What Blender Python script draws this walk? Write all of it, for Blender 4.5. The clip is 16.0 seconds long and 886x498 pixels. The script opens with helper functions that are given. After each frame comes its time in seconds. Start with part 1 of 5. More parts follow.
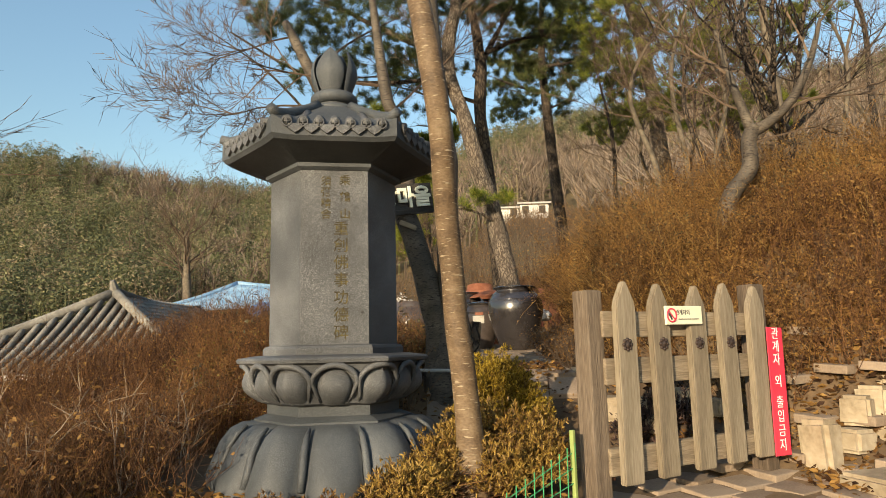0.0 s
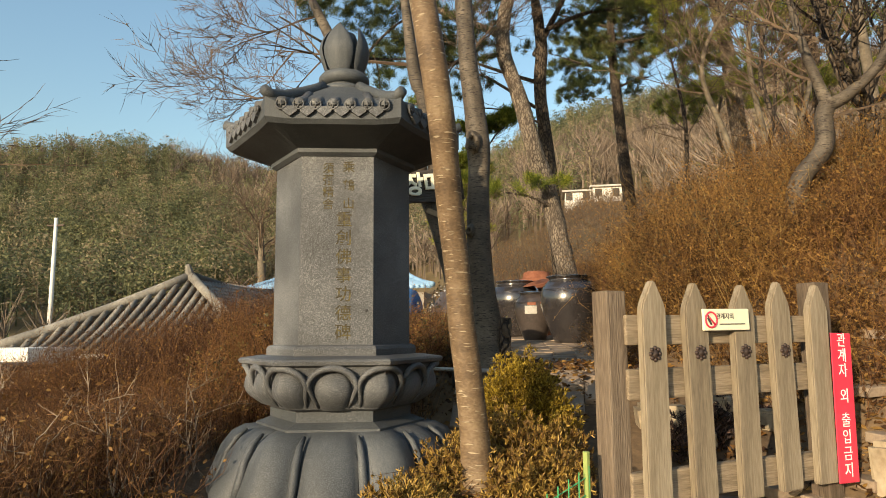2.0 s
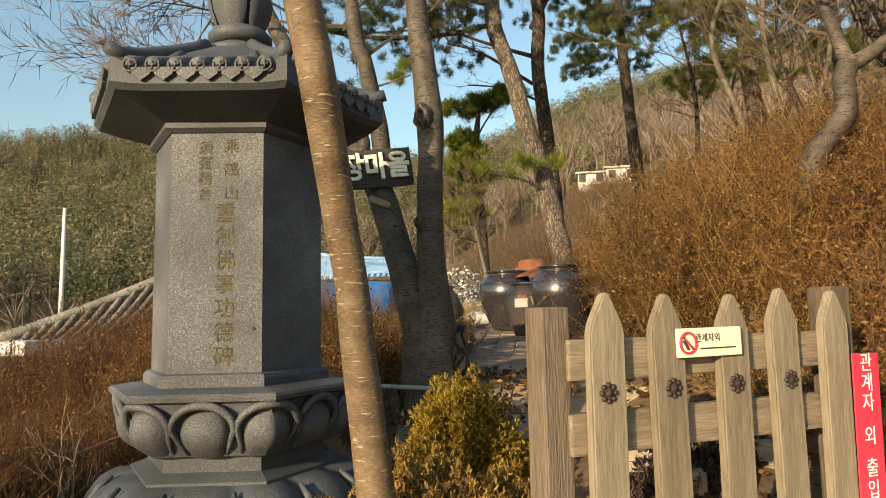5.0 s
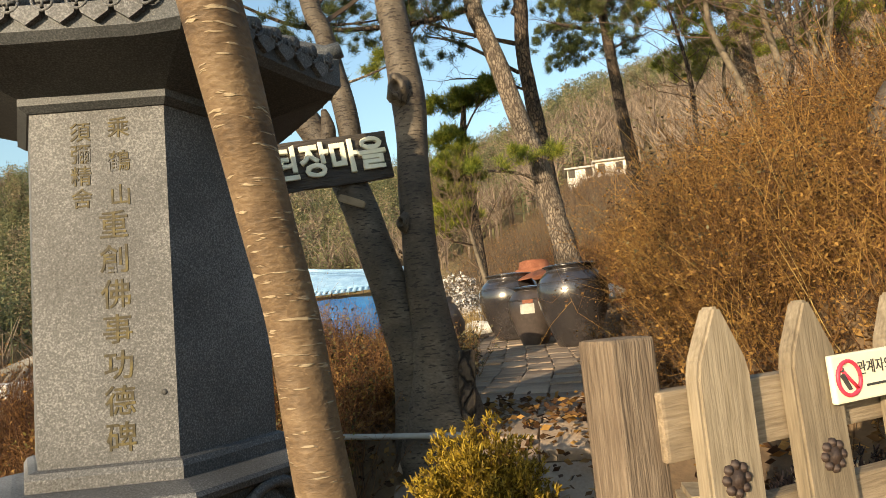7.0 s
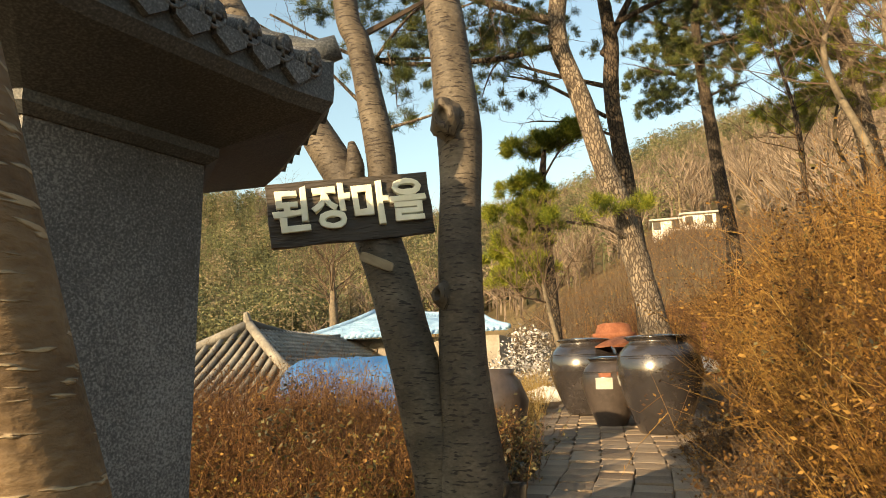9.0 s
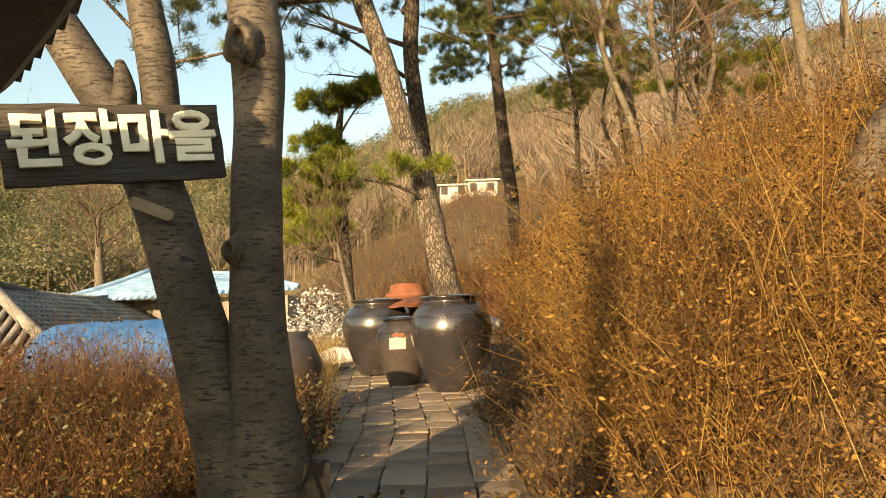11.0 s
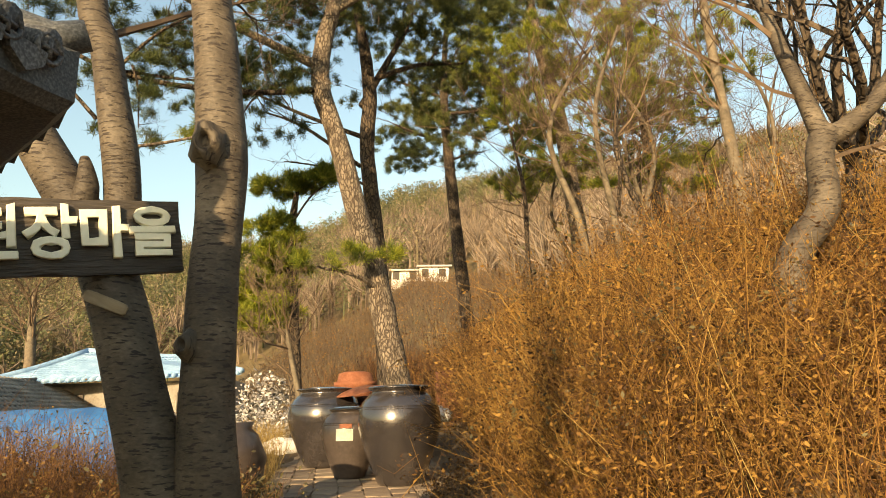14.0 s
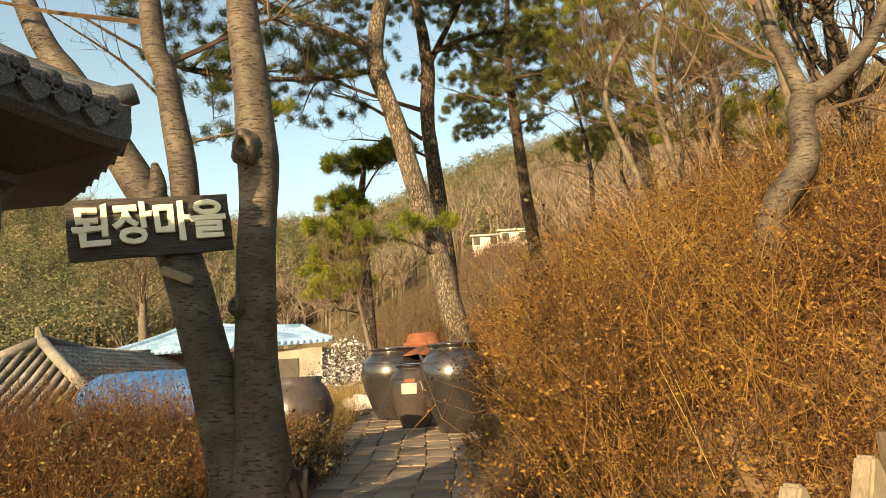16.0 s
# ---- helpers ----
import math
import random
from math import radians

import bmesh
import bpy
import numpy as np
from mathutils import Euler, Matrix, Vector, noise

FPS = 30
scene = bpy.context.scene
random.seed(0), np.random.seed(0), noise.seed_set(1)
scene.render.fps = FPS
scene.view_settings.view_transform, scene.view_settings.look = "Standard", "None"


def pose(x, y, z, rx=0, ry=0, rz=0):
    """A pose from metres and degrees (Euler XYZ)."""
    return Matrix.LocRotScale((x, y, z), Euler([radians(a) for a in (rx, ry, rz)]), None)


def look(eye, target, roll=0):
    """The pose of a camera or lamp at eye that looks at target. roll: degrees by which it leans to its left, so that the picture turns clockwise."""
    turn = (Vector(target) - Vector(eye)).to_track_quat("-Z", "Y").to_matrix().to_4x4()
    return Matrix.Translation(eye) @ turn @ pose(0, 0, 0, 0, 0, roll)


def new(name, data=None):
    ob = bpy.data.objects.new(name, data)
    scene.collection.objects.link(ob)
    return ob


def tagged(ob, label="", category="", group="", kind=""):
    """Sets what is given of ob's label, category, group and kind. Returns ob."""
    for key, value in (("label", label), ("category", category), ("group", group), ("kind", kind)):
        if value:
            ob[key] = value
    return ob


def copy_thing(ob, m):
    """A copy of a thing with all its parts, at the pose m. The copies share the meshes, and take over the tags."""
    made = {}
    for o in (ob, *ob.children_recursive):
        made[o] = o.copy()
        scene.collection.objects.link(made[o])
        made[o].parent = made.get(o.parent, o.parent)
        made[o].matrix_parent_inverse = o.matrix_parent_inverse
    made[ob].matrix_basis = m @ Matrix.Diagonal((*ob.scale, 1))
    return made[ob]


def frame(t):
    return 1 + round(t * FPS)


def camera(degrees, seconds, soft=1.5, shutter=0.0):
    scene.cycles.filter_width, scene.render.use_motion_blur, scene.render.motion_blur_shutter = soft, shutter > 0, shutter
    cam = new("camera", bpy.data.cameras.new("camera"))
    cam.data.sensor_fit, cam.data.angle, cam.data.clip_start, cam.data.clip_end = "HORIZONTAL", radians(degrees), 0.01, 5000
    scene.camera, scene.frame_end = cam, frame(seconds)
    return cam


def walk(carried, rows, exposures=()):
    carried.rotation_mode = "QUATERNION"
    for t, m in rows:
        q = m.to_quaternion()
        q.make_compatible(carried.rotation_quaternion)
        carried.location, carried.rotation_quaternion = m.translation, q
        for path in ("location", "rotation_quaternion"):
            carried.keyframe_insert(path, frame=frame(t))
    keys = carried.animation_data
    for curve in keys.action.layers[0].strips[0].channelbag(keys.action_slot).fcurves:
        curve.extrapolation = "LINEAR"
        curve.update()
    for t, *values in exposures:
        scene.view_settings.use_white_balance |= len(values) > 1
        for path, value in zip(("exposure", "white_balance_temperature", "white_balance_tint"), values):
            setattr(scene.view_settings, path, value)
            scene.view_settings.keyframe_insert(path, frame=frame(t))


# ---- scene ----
cam = camera(67.2, 16.0, 0.9)
PATH = [
    (0, (0.367, 0.644, 0.973), (0.247, 2.618, 1.271), -1.4),
    (0.5, (0.443, 0.689, 0.976), (0.217, 2.652, 1.288), -0.7),
    (1, (0.511, 0.83, 0.987), (0.161, 2.78, 1.261), -0.6),
    (1.5, (0.557, 0.93, 1.047), (0.222, 2.881, 1.334), 0.3),
    (2, (0.631, 0.978, 1.056), (0.292, 2.932, 1.309), -0.5),
    (2.5, (0.855, 1.03, 1.068), (0.487, 2.985, 1.276), -1.5),
    (3, (0.996, 1.08, 1.14), (0.598, 3.036, 1.272), -2.4),
    (3.5, (1.035, 1.178, 1.155), (0.653, 3.137, 1.286), -0.1),
    (6, (0.761, 2.085, 1.233), (0.424, 4.041, 1.474), -3.3),
    (6.5, (0.718, 2.259, 1.251), (0.48, 4.233, 1.464), -4.6),
    (7, (0.758, 2.452, 1.265), (0.391, 4.405, 1.49), -5.4),
    (7.5, (0.821, 2.615, 1.349), (0.204, 4.501, 1.596), -3.9),
    (8, (0.787, 2.8, 1.37), (0.164, 4.669, 1.71), -0.0),
    (8.5, (0.722, 3.01, 1.433), (0.137, 4.887, 1.804), 0.6),
    (9, (0.713, 3.186, 1.473), (0.134, 5.065, 1.837), -1.2),
    (9.5, (0.716, 3.363, 1.514), (0.16, 5.267, 1.773), 0.0),
    (10, (0.67, 3.4, 1.491), (0.369, 5.364, 1.723), -1.6),
    (12.5, (0.613, 3.378, 1.49), (0.774, 5.358, 1.725), -1.3),
    (13, (0.625, 3.352, 1.506), (0.804, 5.313, 1.854), -1.3),
    (13.5, (0.626, 3.357, 1.522), (0.833, 5.303, 1.936), -1.9),
    (14, (0.619, 3.316, 1.52), (0.8, 5.251, 1.993), -1.8),
    (14.5, (0.651, 3.281, 1.504), (0.677, 5.228, 1.959), -2.5),
    (15, (0.786, 3.148, 1.45), (0.689, 5.113, 1.815), -2.1),
    (15.5, (0.904, 3.017, 1.445), (0.758, 4.987, 1.76), -1.7),
    (16, (0.914, 2.872, 1.424), (0.841, 4.834, 1.805), -3.0),
]
walk(cam, [(t, look(eye, target, roll)) for t, eye, target, roll in PATH],
     [(0, 0.88, 7300, 9), (6.0, 1.04, 7800, 9), (7.5, 1.20, 7600, 10), (8.5, 1.26, 8100, 10), (9.0, 1.40, 9600, 11), (10.2, 1.46, 10200, 11), (16.0, 1.36, 10000, 11)])

# ---- world, sun ----
world = bpy.data.worlds.new("sky")
scene.world = world
world.use_nodes = True
wn = world.node_tree.nodes
sky = wn.new("ShaderNodeTexSky")
sky.sky_type = "NISHITA"
sky.sun_disc = False
SUN_EL, SUN_AZ = 14.5, 204.0      # degrees; azimuth clockwise from +y, where the sun stands
sky.sun_elevation, sky.sun_rotation = radians(SUN_EL), radians(SUN_AZ)
sky.air_density, sky.dust_density, sky.ozone_density = 1.5, 1.5, 4.0
wn["Background"].inputs[1].default_value = 0.15
world.node_tree.links.new(sky.outputs[0], wn["Background"].inputs[0])
sun = new("sun", bpy.data.lights.new("sun", "SUN"))
sun.data.energy, sun.data.angle, sun.data.color = 3.8, radians(0.6), (1.0, 0.85, 0.65)
sd = Vector((math.sin(radians(SUN_AZ)) * math.cos(radians(SUN_EL)), math.cos(radians(SUN_AZ)) * math.cos(radians(SUN_EL)), math.sin(radians(SUN_EL))))
sun.matrix_world = look(sd * 50, (0, 0, 0))


# ---- materials ----
def mat(name, cols, scale=6.0, rough=0.8, bump=0.3, bscale=45.0, stretch=(1, 1, 1), island=0.0, obrand=0.0, metal=0.0, spec=0.35, fine=0.35, coat=0.0):
    """Colours mixed by a coarse and a fine noise, with relief; island / obrand vary the value piece by piece."""
    m = bpy.data.materials.new(name)
    m.use_nodes = True
    n, l = m.node_tree.nodes, m.node_tree.links
    b = n["Principled BSDF"]
    tc = n.new("ShaderNodeTexCoord")
    mp = n.new("ShaderNodeMapping")
    mp.inputs["Scale"].default_value = stretch
    l.new(tc.outputs["Object"], mp.inputs["Vector"])
    n1 = n.new("ShaderNodeTexNoise")
    n1.inputs["Scale"].default_value, n1.inputs["Detail"].default_value = scale, 5
    n2 = n.new("ShaderNodeTexNoise")
    n2.inputs["Scale"].default_value, n2.inputs["Detail"].default_value = bscale, 4
    for q in (n1, n2):
        l.new(mp.outputs[0], q.inputs["Vector"])
    mx = n.new("ShaderNodeMath")
    mx.operation = "MULTIPLY_ADD"
    l.new(n2.outputs["Fac"], mx.inputs[0])
    mx.inputs[1].default_value = fine
    sc = n.new("ShaderNodeMath")
    sc.operation = "MULTIPLY"
    sc.inputs[1].default_value = 1 - fine
    l.new(n1.outputs["Fac"], sc.inputs[0])
    l.new(sc.outputs[0], mx.inputs[2])
    fac = mx.outputs[0]
    if island or obrand:
        src = n.new("ShaderNodeNewGeometry").outputs["Random Per Island"] if island else n.new("ShaderNodeObjectInfo").outputs["Random"]
        a = n.new("ShaderNodeMath")
        a.operation = "MULTIPLY_ADD"
        l.new(src, a.inputs[0])
        a.inputs[1].default_value = island or obrand
        o = n.new("ShaderNodeMath")
        o.operation = "SUBTRACT"
        l.new(fac, o.inputs[0])
        o.inputs[1].default_value = (island or obrand) / 2
        l.new(o.outputs[0], a.inputs[2])
        fac = a.outputs[0]
    r = n.new("ShaderNodeValToRGB")
    el = r.color_ramp.elements
    k = len(cols)
    while len(el) < k:
        el.new(0.5)
    for i, c in enumerate(cols):
        el[i].position = 0.3 + 0.4 * i / max(1, k - 1)
        el[i].color = (*c, 1)
    l.new(fac, r.inputs[0])
    l.new(r.outputs[0], b.inputs["Base Color"])
    b.inputs["Roughness"].default_value, b.inputs["Metallic"].default_value = rough, metal
    b.inputs["Specular IOR Level"].default_value = spec
    b.inputs["Coat Weight"].default_value = coat
    b.inputs["Coat Roughness"].default_value = 0.15
    if bump:
        bp = n.new("ShaderNodeBump")
        bp.inputs["Strength"].default_value, bp.inputs["Distance"].default_value = bump, 0.01
        l.new(n2.outputs["Fac"], bp.inputs["Height"])
        l.new(bp.outputs[0], b.inputs["Normal"])
    return m


def granite(name, dark, mid, light):
    """Fine speckled granite with broad weather stains."""
    m = mat(name, [dark, mid, light], 2.2, 0.6, 0.15, 210.0, fine=0.56)
    return m


def bark(name, cols, mark, lines=(10, 10, 70), cut=0.62, rough=0.65):
    """Smooth bark with short crosswise corky marks."""
    m = mat(name, cols, 5.0, rough, 0.35, 60.0, (1, 1, 2))
    n, l = m.node_tree.nodes, m.node_tree.links
    b = n["Principled BSDF"]
    mp = n.new("ShaderNodeMapping")
    mp.inputs["Scale"].default_value = lines
    l.new(n["Texture Coordinate"].outputs["Object"], mp.inputs["Vector"])
    v = n.new("ShaderNodeTexNoise")
    v.inputs["Scale"].default_value, v.inputs["Detail"].default_value = 1.6, 2
    l.new(mp.outputs[0], v.inputs["Vector"])
    r = n.new("ShaderNodeValToRGB")
    r.color_ramp.elements[0].position, r.color_ramp.elements[1].position = cut, cut + 0.05
    l.new(v.outputs["Fac"], r.inputs[0])
    mix = n.new("ShaderNodeMix")
    mix.data_type = "RGBA"
    old = b.inputs["Base Color"].links[0].from_socket
    l.new(r.outputs[0], mix.inputs["Factor"])
    l.new(old, mix.inputs[6])
    mix.inputs[7].default_value = (*mark, 1)
    l.new(mix.outputs[2], b.inputs["Base Color"])
    bp = n.new("ShaderNodeBump")
    bp.inputs["Strength"].default_value, bp.inputs["Distance"].default_value = 0.5, 0.012
    l.new(r.outputs[0], bp.inputs["Height"])
    l.new(b.inputs["Normal"].links[0].from_socket, bp.inputs["Normal"])
    l.new(bp.outputs[0], b.inputs["Normal"])
    return m


GRANITE = granite("granite", (0.013, 0.0136, 0.0145), (0.072, 0.0745, 0.078), (0.245, 0.250, 0.258))
GRANITE_DARK = granite("weathered_granite", (0.018, 0.020, 0.022), (0.055, 0.061, 0.066), (0.145, 0.153, 0.16))
GILT = mat("faded_gilt", [(0.012, 0.009, 0.003), (0.042, 0.032, 0.009), (0.10, 0.077, 0.02)], 45, 0.65, 0.2)
SOIL = mat("soil", [(0.05, 0.033, 0.02), (0.115, 0.075, 0.042), (0.20, 0.13, 0.068)], 1.2, 0.95, 0.6, 30)
PAVER = mat("paver", [(0.15, 0.105, 0.075), (0.235, 0.175, 0.123), (0.31, 0.237, 0.172)], 4, 0.9, 0.3, 70, obrand=0.35)
SAND = mat("joint_soil", [(0.05, 0.04, 0.03), (0.10, 0.08, 0.055)], 8, 0.95, 0.5)
ROCK = mat("pale_stone", [(0.19, 0.145, 0.09), (0.33, 0.265, 0.18), (0.44, 0.37, 0.27)], 4, 0.9, 0.6, 30, obrand=0.15)
WOOD = mat("weathered_pine_board", [(0.115, 0.09, 0.062), (0.205, 0.166, 0.115), (0.30, 0.25, 0.18)], 3.6, 0.75, 0.2, 22, (9, 9, 0.7), obrand=0.12, fine=0.5)
OLDPOST = mat("old_dark_post", [(0.055, 0.039, 0.026), (0.12, 0.088, 0.062), (0.20, 0.155, 0.112)], 3.6, 0.85, 0.5, 22, (9, 9, 0.7), obrand=0.12, fine=0.55)
RAILWOOD = mat("weathered_rail", [(0.10, 0.075, 0.05), (0.22, 0.17, 0.115), (0.33, 0.27, 0.19)], 3.0, 0.8, 0.4, 22, (0.7, 9, 9), fine=0.5)
IRON = mat("rusty_iron", [(0.03, 0.025, 0.025), (0.09, 0.055, 0.04)], 20, 0.6, 0.4, metal=0.4)
RED = mat("red_vinyl", [(0.62, 0.035, 0.07), (0.70, 0.05, 0.09)], 6, 0.45, 0.02)
WHITE = mat("white_print", [(0.78, 0.78, 0.75), (0.85, 0.85, 0.82)], 6, 0.6, 0.02)
CREAM = mat("cream_plastic", [(0.72, 0.68, 0.50), (0.80, 0.76, 0.58)], 6, 0.4, 0.02)
OLDPAPER = mat("old_paper", [(0.28, 0.26, 0.22), (0.45, 0.43, 0.38)], 14, 0.8, 0.1)
# black of the print, and of the shade painted into hollows
INK_AND_HOLLOW_SHADE = mat("dark_print_and_hollow_shade", [(0.03, 0.03, 0.03), (0.05, 0.05, 0.05)], 6, 0.6, 0.02)
GREENMESH = mat("green_coated_wire", [(0.04, 0.26, 0.11), (0.07, 0.38, 0.17)], 6, 0.4, 0.02)
BARK_A = bark("cherry_bark", [(0.055, 0.034, 0.019), (0.14, 0.092, 0.052), (0.23, 0.165, 0.10)], (0.33, 0.26, 0.17))
BARK_B = bark("grey_cherry_bark", [(0.036, 0.028, 0.021), (0.080, 0.064, 0.047), (0.155, 0.126, 0.092)], (0.03, 0.022, 0.017), (17, 17, 85), 0.575)
CUTWOOD = mat("cut_wood", [(0.16, 0.12, 0.075), (0.32, 0.25, 0.165)], 12, 0.8, 0.3)


def plated(name, cols, crack, size):
    """Scaly bark: upright plates parted by dark cracks."""
    m = mat(name, cols, 9.0, 0.9, 0.8, 50.0, (1.3, 1.3, 0.6))
    n, l = m.node_tree.nodes, m.node_tree.links
    b = n["Principled BSDF"]
    mp = n.new("ShaderNodeMapping")
    mp.inputs["Scale"].default_value = (size, size, size * 0.38)
    wob = n.new("ShaderNodeTexNoise")
    wob.inputs["Scale"].default_value = 14
    l.new(n["Texture Coordinate"].outputs["Object"], wob.inputs["Vector"])
    add = n.new("ShaderNodeMix")
    add.data_type = "VECTOR"
    add.inputs[0].default_value = 0.06
    l.new(n["Texture Coordinate"].outputs["Object"], add.inputs[4])
    l.new(wob.outputs["Color"], add.inputs[5])
    l.new(add.outputs[1], mp.inputs["Vector"])
    v = n.new("ShaderNodeTexVoronoi")
    v.feature = "DISTANCE_TO_EDGE"
    v.inputs["Scale"].default_value = 1.0
    l.new(mp.outputs[0], v.inputs["Vector"])
    r = n.new("ShaderNodeValToRGB")
    r.color_ramp.elements[0].position, r.color_ramp.elements[1].position = 0.02, 0.16
    l.new(v.outputs["Distance"], r.inputs[0])
    mix = n.new("ShaderNodeMix")
    mix.data_type = "RGBA"
    old = b.inputs["Base Color"].links[0].from_socket
    l.new(r.outputs[0], mix.inputs["Factor"])
    mix.inputs[6].default_value = (*crack, 1)
    l.new(old, mix.inputs[7])
    l.new(mix.outputs[2], b.inputs["Base Color"])
    bp = n.new("ShaderNodeBump")
    bp.inputs["Strength"].default_value, bp.inputs["Distance"].default_value = 0.9, 0.02
    l.new(r.outputs[0], bp.inputs["Height"])
    l.new(b.inputs["Normal"].links[0].from_socket, bp.inputs["Normal"])
    l.new(bp.outputs[0], b.inputs["Normal"])
    return m


PINEBARK = plated("pine_bark", [(0.085, 0.064, 0.048), (0.20, 0.16, 0.12), (0.34, 0.28, 0.215)], (0.075, 0.056, 0.043), 34)
DARKBARK = plated("dark_bark", [(0.035, 0.026, 0.019), (0.09, 0.067, 0.048), (0.165, 0.125, 0.088)], (0.016, 0.012, 0.01), 24)
RUST = mat("rust", [(0.05, 0.022, 0.012), (0.10, 0.04, 0.02), (0.16, 0.065, 0.032)], 25, 0.85, 0.4)
TWIG = mat("bare_twig", [(0.04, 0.026, 0.017), (0.095, 0.064, 0.042), (0.17, 0.12, 0.08)], 3, 0.85, 0, 20, island=0.3)
PALETWIG = mat("pale_twig", [(0.10, 0.072, 0.05), (0.19, 0.145, 0.105), (0.30, 0.24, 0.175)], 6, 0.85, 0, 30)
PALEBARK = mat("pale_bark", [(0.06, 0.047, 0.034), (0.12, 0.097, 0.07), (0.20, 0.165, 0.12)], 7, 0.85, 0.5, 30)
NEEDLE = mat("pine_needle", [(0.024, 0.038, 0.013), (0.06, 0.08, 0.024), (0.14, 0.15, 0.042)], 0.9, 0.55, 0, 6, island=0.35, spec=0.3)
# needles of the sunlit sprays: sunlight is put into a brighter, yellower green
NEEDLE_SUN = mat("sunlit_pine_needle", [(0.065, 0.10, 0.014), (0.17, 0.205, 0.026), (0.31, 0.315, 0.05)], 2, 0.55, 0, 10, island=0.4)
STEM = mat("ochre_stem", [(0.055, 0.025, 0.009), (0.165, 0.080, 0.021), (0.33, 0.19, 0.055)], 1.1, 0.75, 0, 9, island=0.4)
STEM_RED = mat("russet_stem", [(0.05, 0.022, 0.011), (0.135, 0.060, 0.024), (0.26, 0.13, 0.046)], 1.1, 0.75, 0, 9, island=0.4)
DRYLEAF = mat("dry_leaf", [(0.045, 0.020, 0.008), (0.15, 0.070, 0.018), (0.33, 0.185, 0.052)], 2.5, 0.75, 0, 12, island=0.55)
RUSTLEAF = mat("rust_leaf", [(0.06, 0.028, 0.011), (0.17, 0.085, 0.026), (0.31, 0.175, 0.055)], 2.5, 0.75, 0, 12, island=0.5)
DARKLEAF = mat("dark_old_leaf", [(0.025, 0.022, 0.012), (0.06, 0.05, 0.022), (0.11, 0.09, 0.035)], 2.5, 0.6, 0, 12, island=0.5)
OLIVELEAF = mat("olive_leaf", [(0.05, 0.048, 0.012), (0.13, 0.115, 0.026), (0.24, 0.195, 0.05)], 2.5, 0.7, 0, 12, island=0.5)
GOLDLEAF = mat("golden_evergreen", [(0.10, 0.065, 0.008), (0.26, 0.17, 0.018), (0.42, 0.30, 0.04)], 4, 0.6, 0, 20, island=0.5)
GRASSDRY = mat("straw_grass", [(0.18, 0.11, 0.035), (0.33, 0.22, 0.08), (0.46, 0.34, 0.14)], 1.5, 0.8, 0, 9, island=0.4)
GLAZE = mat("onggi_glaze", [(0.016, 0.0145, 0.015), (0.029, 0.025, 0.025), (0.05, 0.042, 0.04)], 3, 0.25, 0.08, 30, spec=0.6, coat=0.9)
GLAZE_MID = mat("onggi_glaze_brown", [(0.034, 0.027, 0.024), (0.06, 0.047, 0.041), (0.095, 0.075, 0.064)], 3, 0.35, 0.1, 30, coat=0.35)
TERRA = mat("terracotta", [(0.12, 0.042, 0.024), (0.22, 0.078, 0.042), (0.31, 0.13, 0.075)], 7, 0.8, 0.2)
BLUE = mat("blue_plastic_sheet", [(0.010, 0.075, 0.22), (0.020, 0.125, 0.32), (0.055, 0.21, 0.42)], 2.2, 0.6, 0.25, 9)
TEALTILE = mat("pale_blue_tile", [(0.13, 0.255, 0.40), (0.21, 0.36, 0.52), (0.33, 0.49, 0.63)], 2, 0.6, 0.2, 12)
GREYTILE = mat("grey_roof_tile", [(0.09, 0.083, 0.073), (0.19, 0.175, 0.15), (0.32, 0.30, 0.26)], 0.9, 0.9, 0.4, 9)
DARKTILE = mat("dark_ridge_tile", [(0.05, 0.045, 0.04), (0.10, 0.09, 0.075)], 2, 0.9, 0.3, 12)
PLASTER = mat("white_plaster", [(0.60, 0.57, 0.52), (0.74, 0.72, 0.67)], 1.5, 0.85, 0.1, 12)
OLDWALL = mat("stained_wall", [(0.16, 0.14, 0.115), (0.27, 0.245, 0.21), (0.36, 0.335, 0.29)], 0.9, 0.9, 0.2, 9)
CONCRETE = mat("concrete", [(0.30, 0.29, 0.27), (0.46, 0.45, 0.42)], 1.5, 0.9, 0.2, 12)
RUBBLE = mat("white_rubble", [(0.13, 0.115, 0.10), (0.30, 0.285, 0.27), (0.52, 0.51, 0.50)], 1.2, 0.8, 0, 9, island=0.5)
BAG = mat("white_sack", [(0.66, 0.65, 0.62), (0.80, 0.79, 0.76)], 6, 0.7, 0.3, 14)
BOARD = mat("charred_board", [(0.018, 0.014, 0.011), (0.045, 0.036, 0.028), (0.09, 0.075, 0.06)], 2.5, 0.6, 1.0, 16, (1, 3, 8), spec=0.5)
PAINT = mat("cream_paint", [(0.76, 0.72, 0.54), (0.90, 0.87, 0.70)], 9, 0.6, 0.3)
# far pine tones are pale because distance haze is put into their colour
FARPINE = mat("far_pine", [(0.085, 0.095, 0.045), (0.165, 0.17, 0.082), (0.26, 0.25, 0.13)], 0.10, 0.85, 0, 0.5, island=0.25)
FARBARE = mat("far_bare_wood", [(0.08, 0.06, 0.045), (0.16, 0.122, 0.092), (0.26, 0.205, 0.16)], 0.12, 0.9, 0, 0.5, island=0.4)
HILL = mat("hill_floor", [(0.06, 0.055, 0.022), (0.13, 0.095, 0.045), (0.21, 0.15, 0.075)], 0.15, 0.95, 0.4, 3)
FARPINE_DARK = mat("far_pine_dark", [(0.055, 0.068, 0.038), (0.105, 0.12, 0.065), (0.175, 0.18, 0.10)], 0.10, 0.85, 0, 0.5, island=0.25)
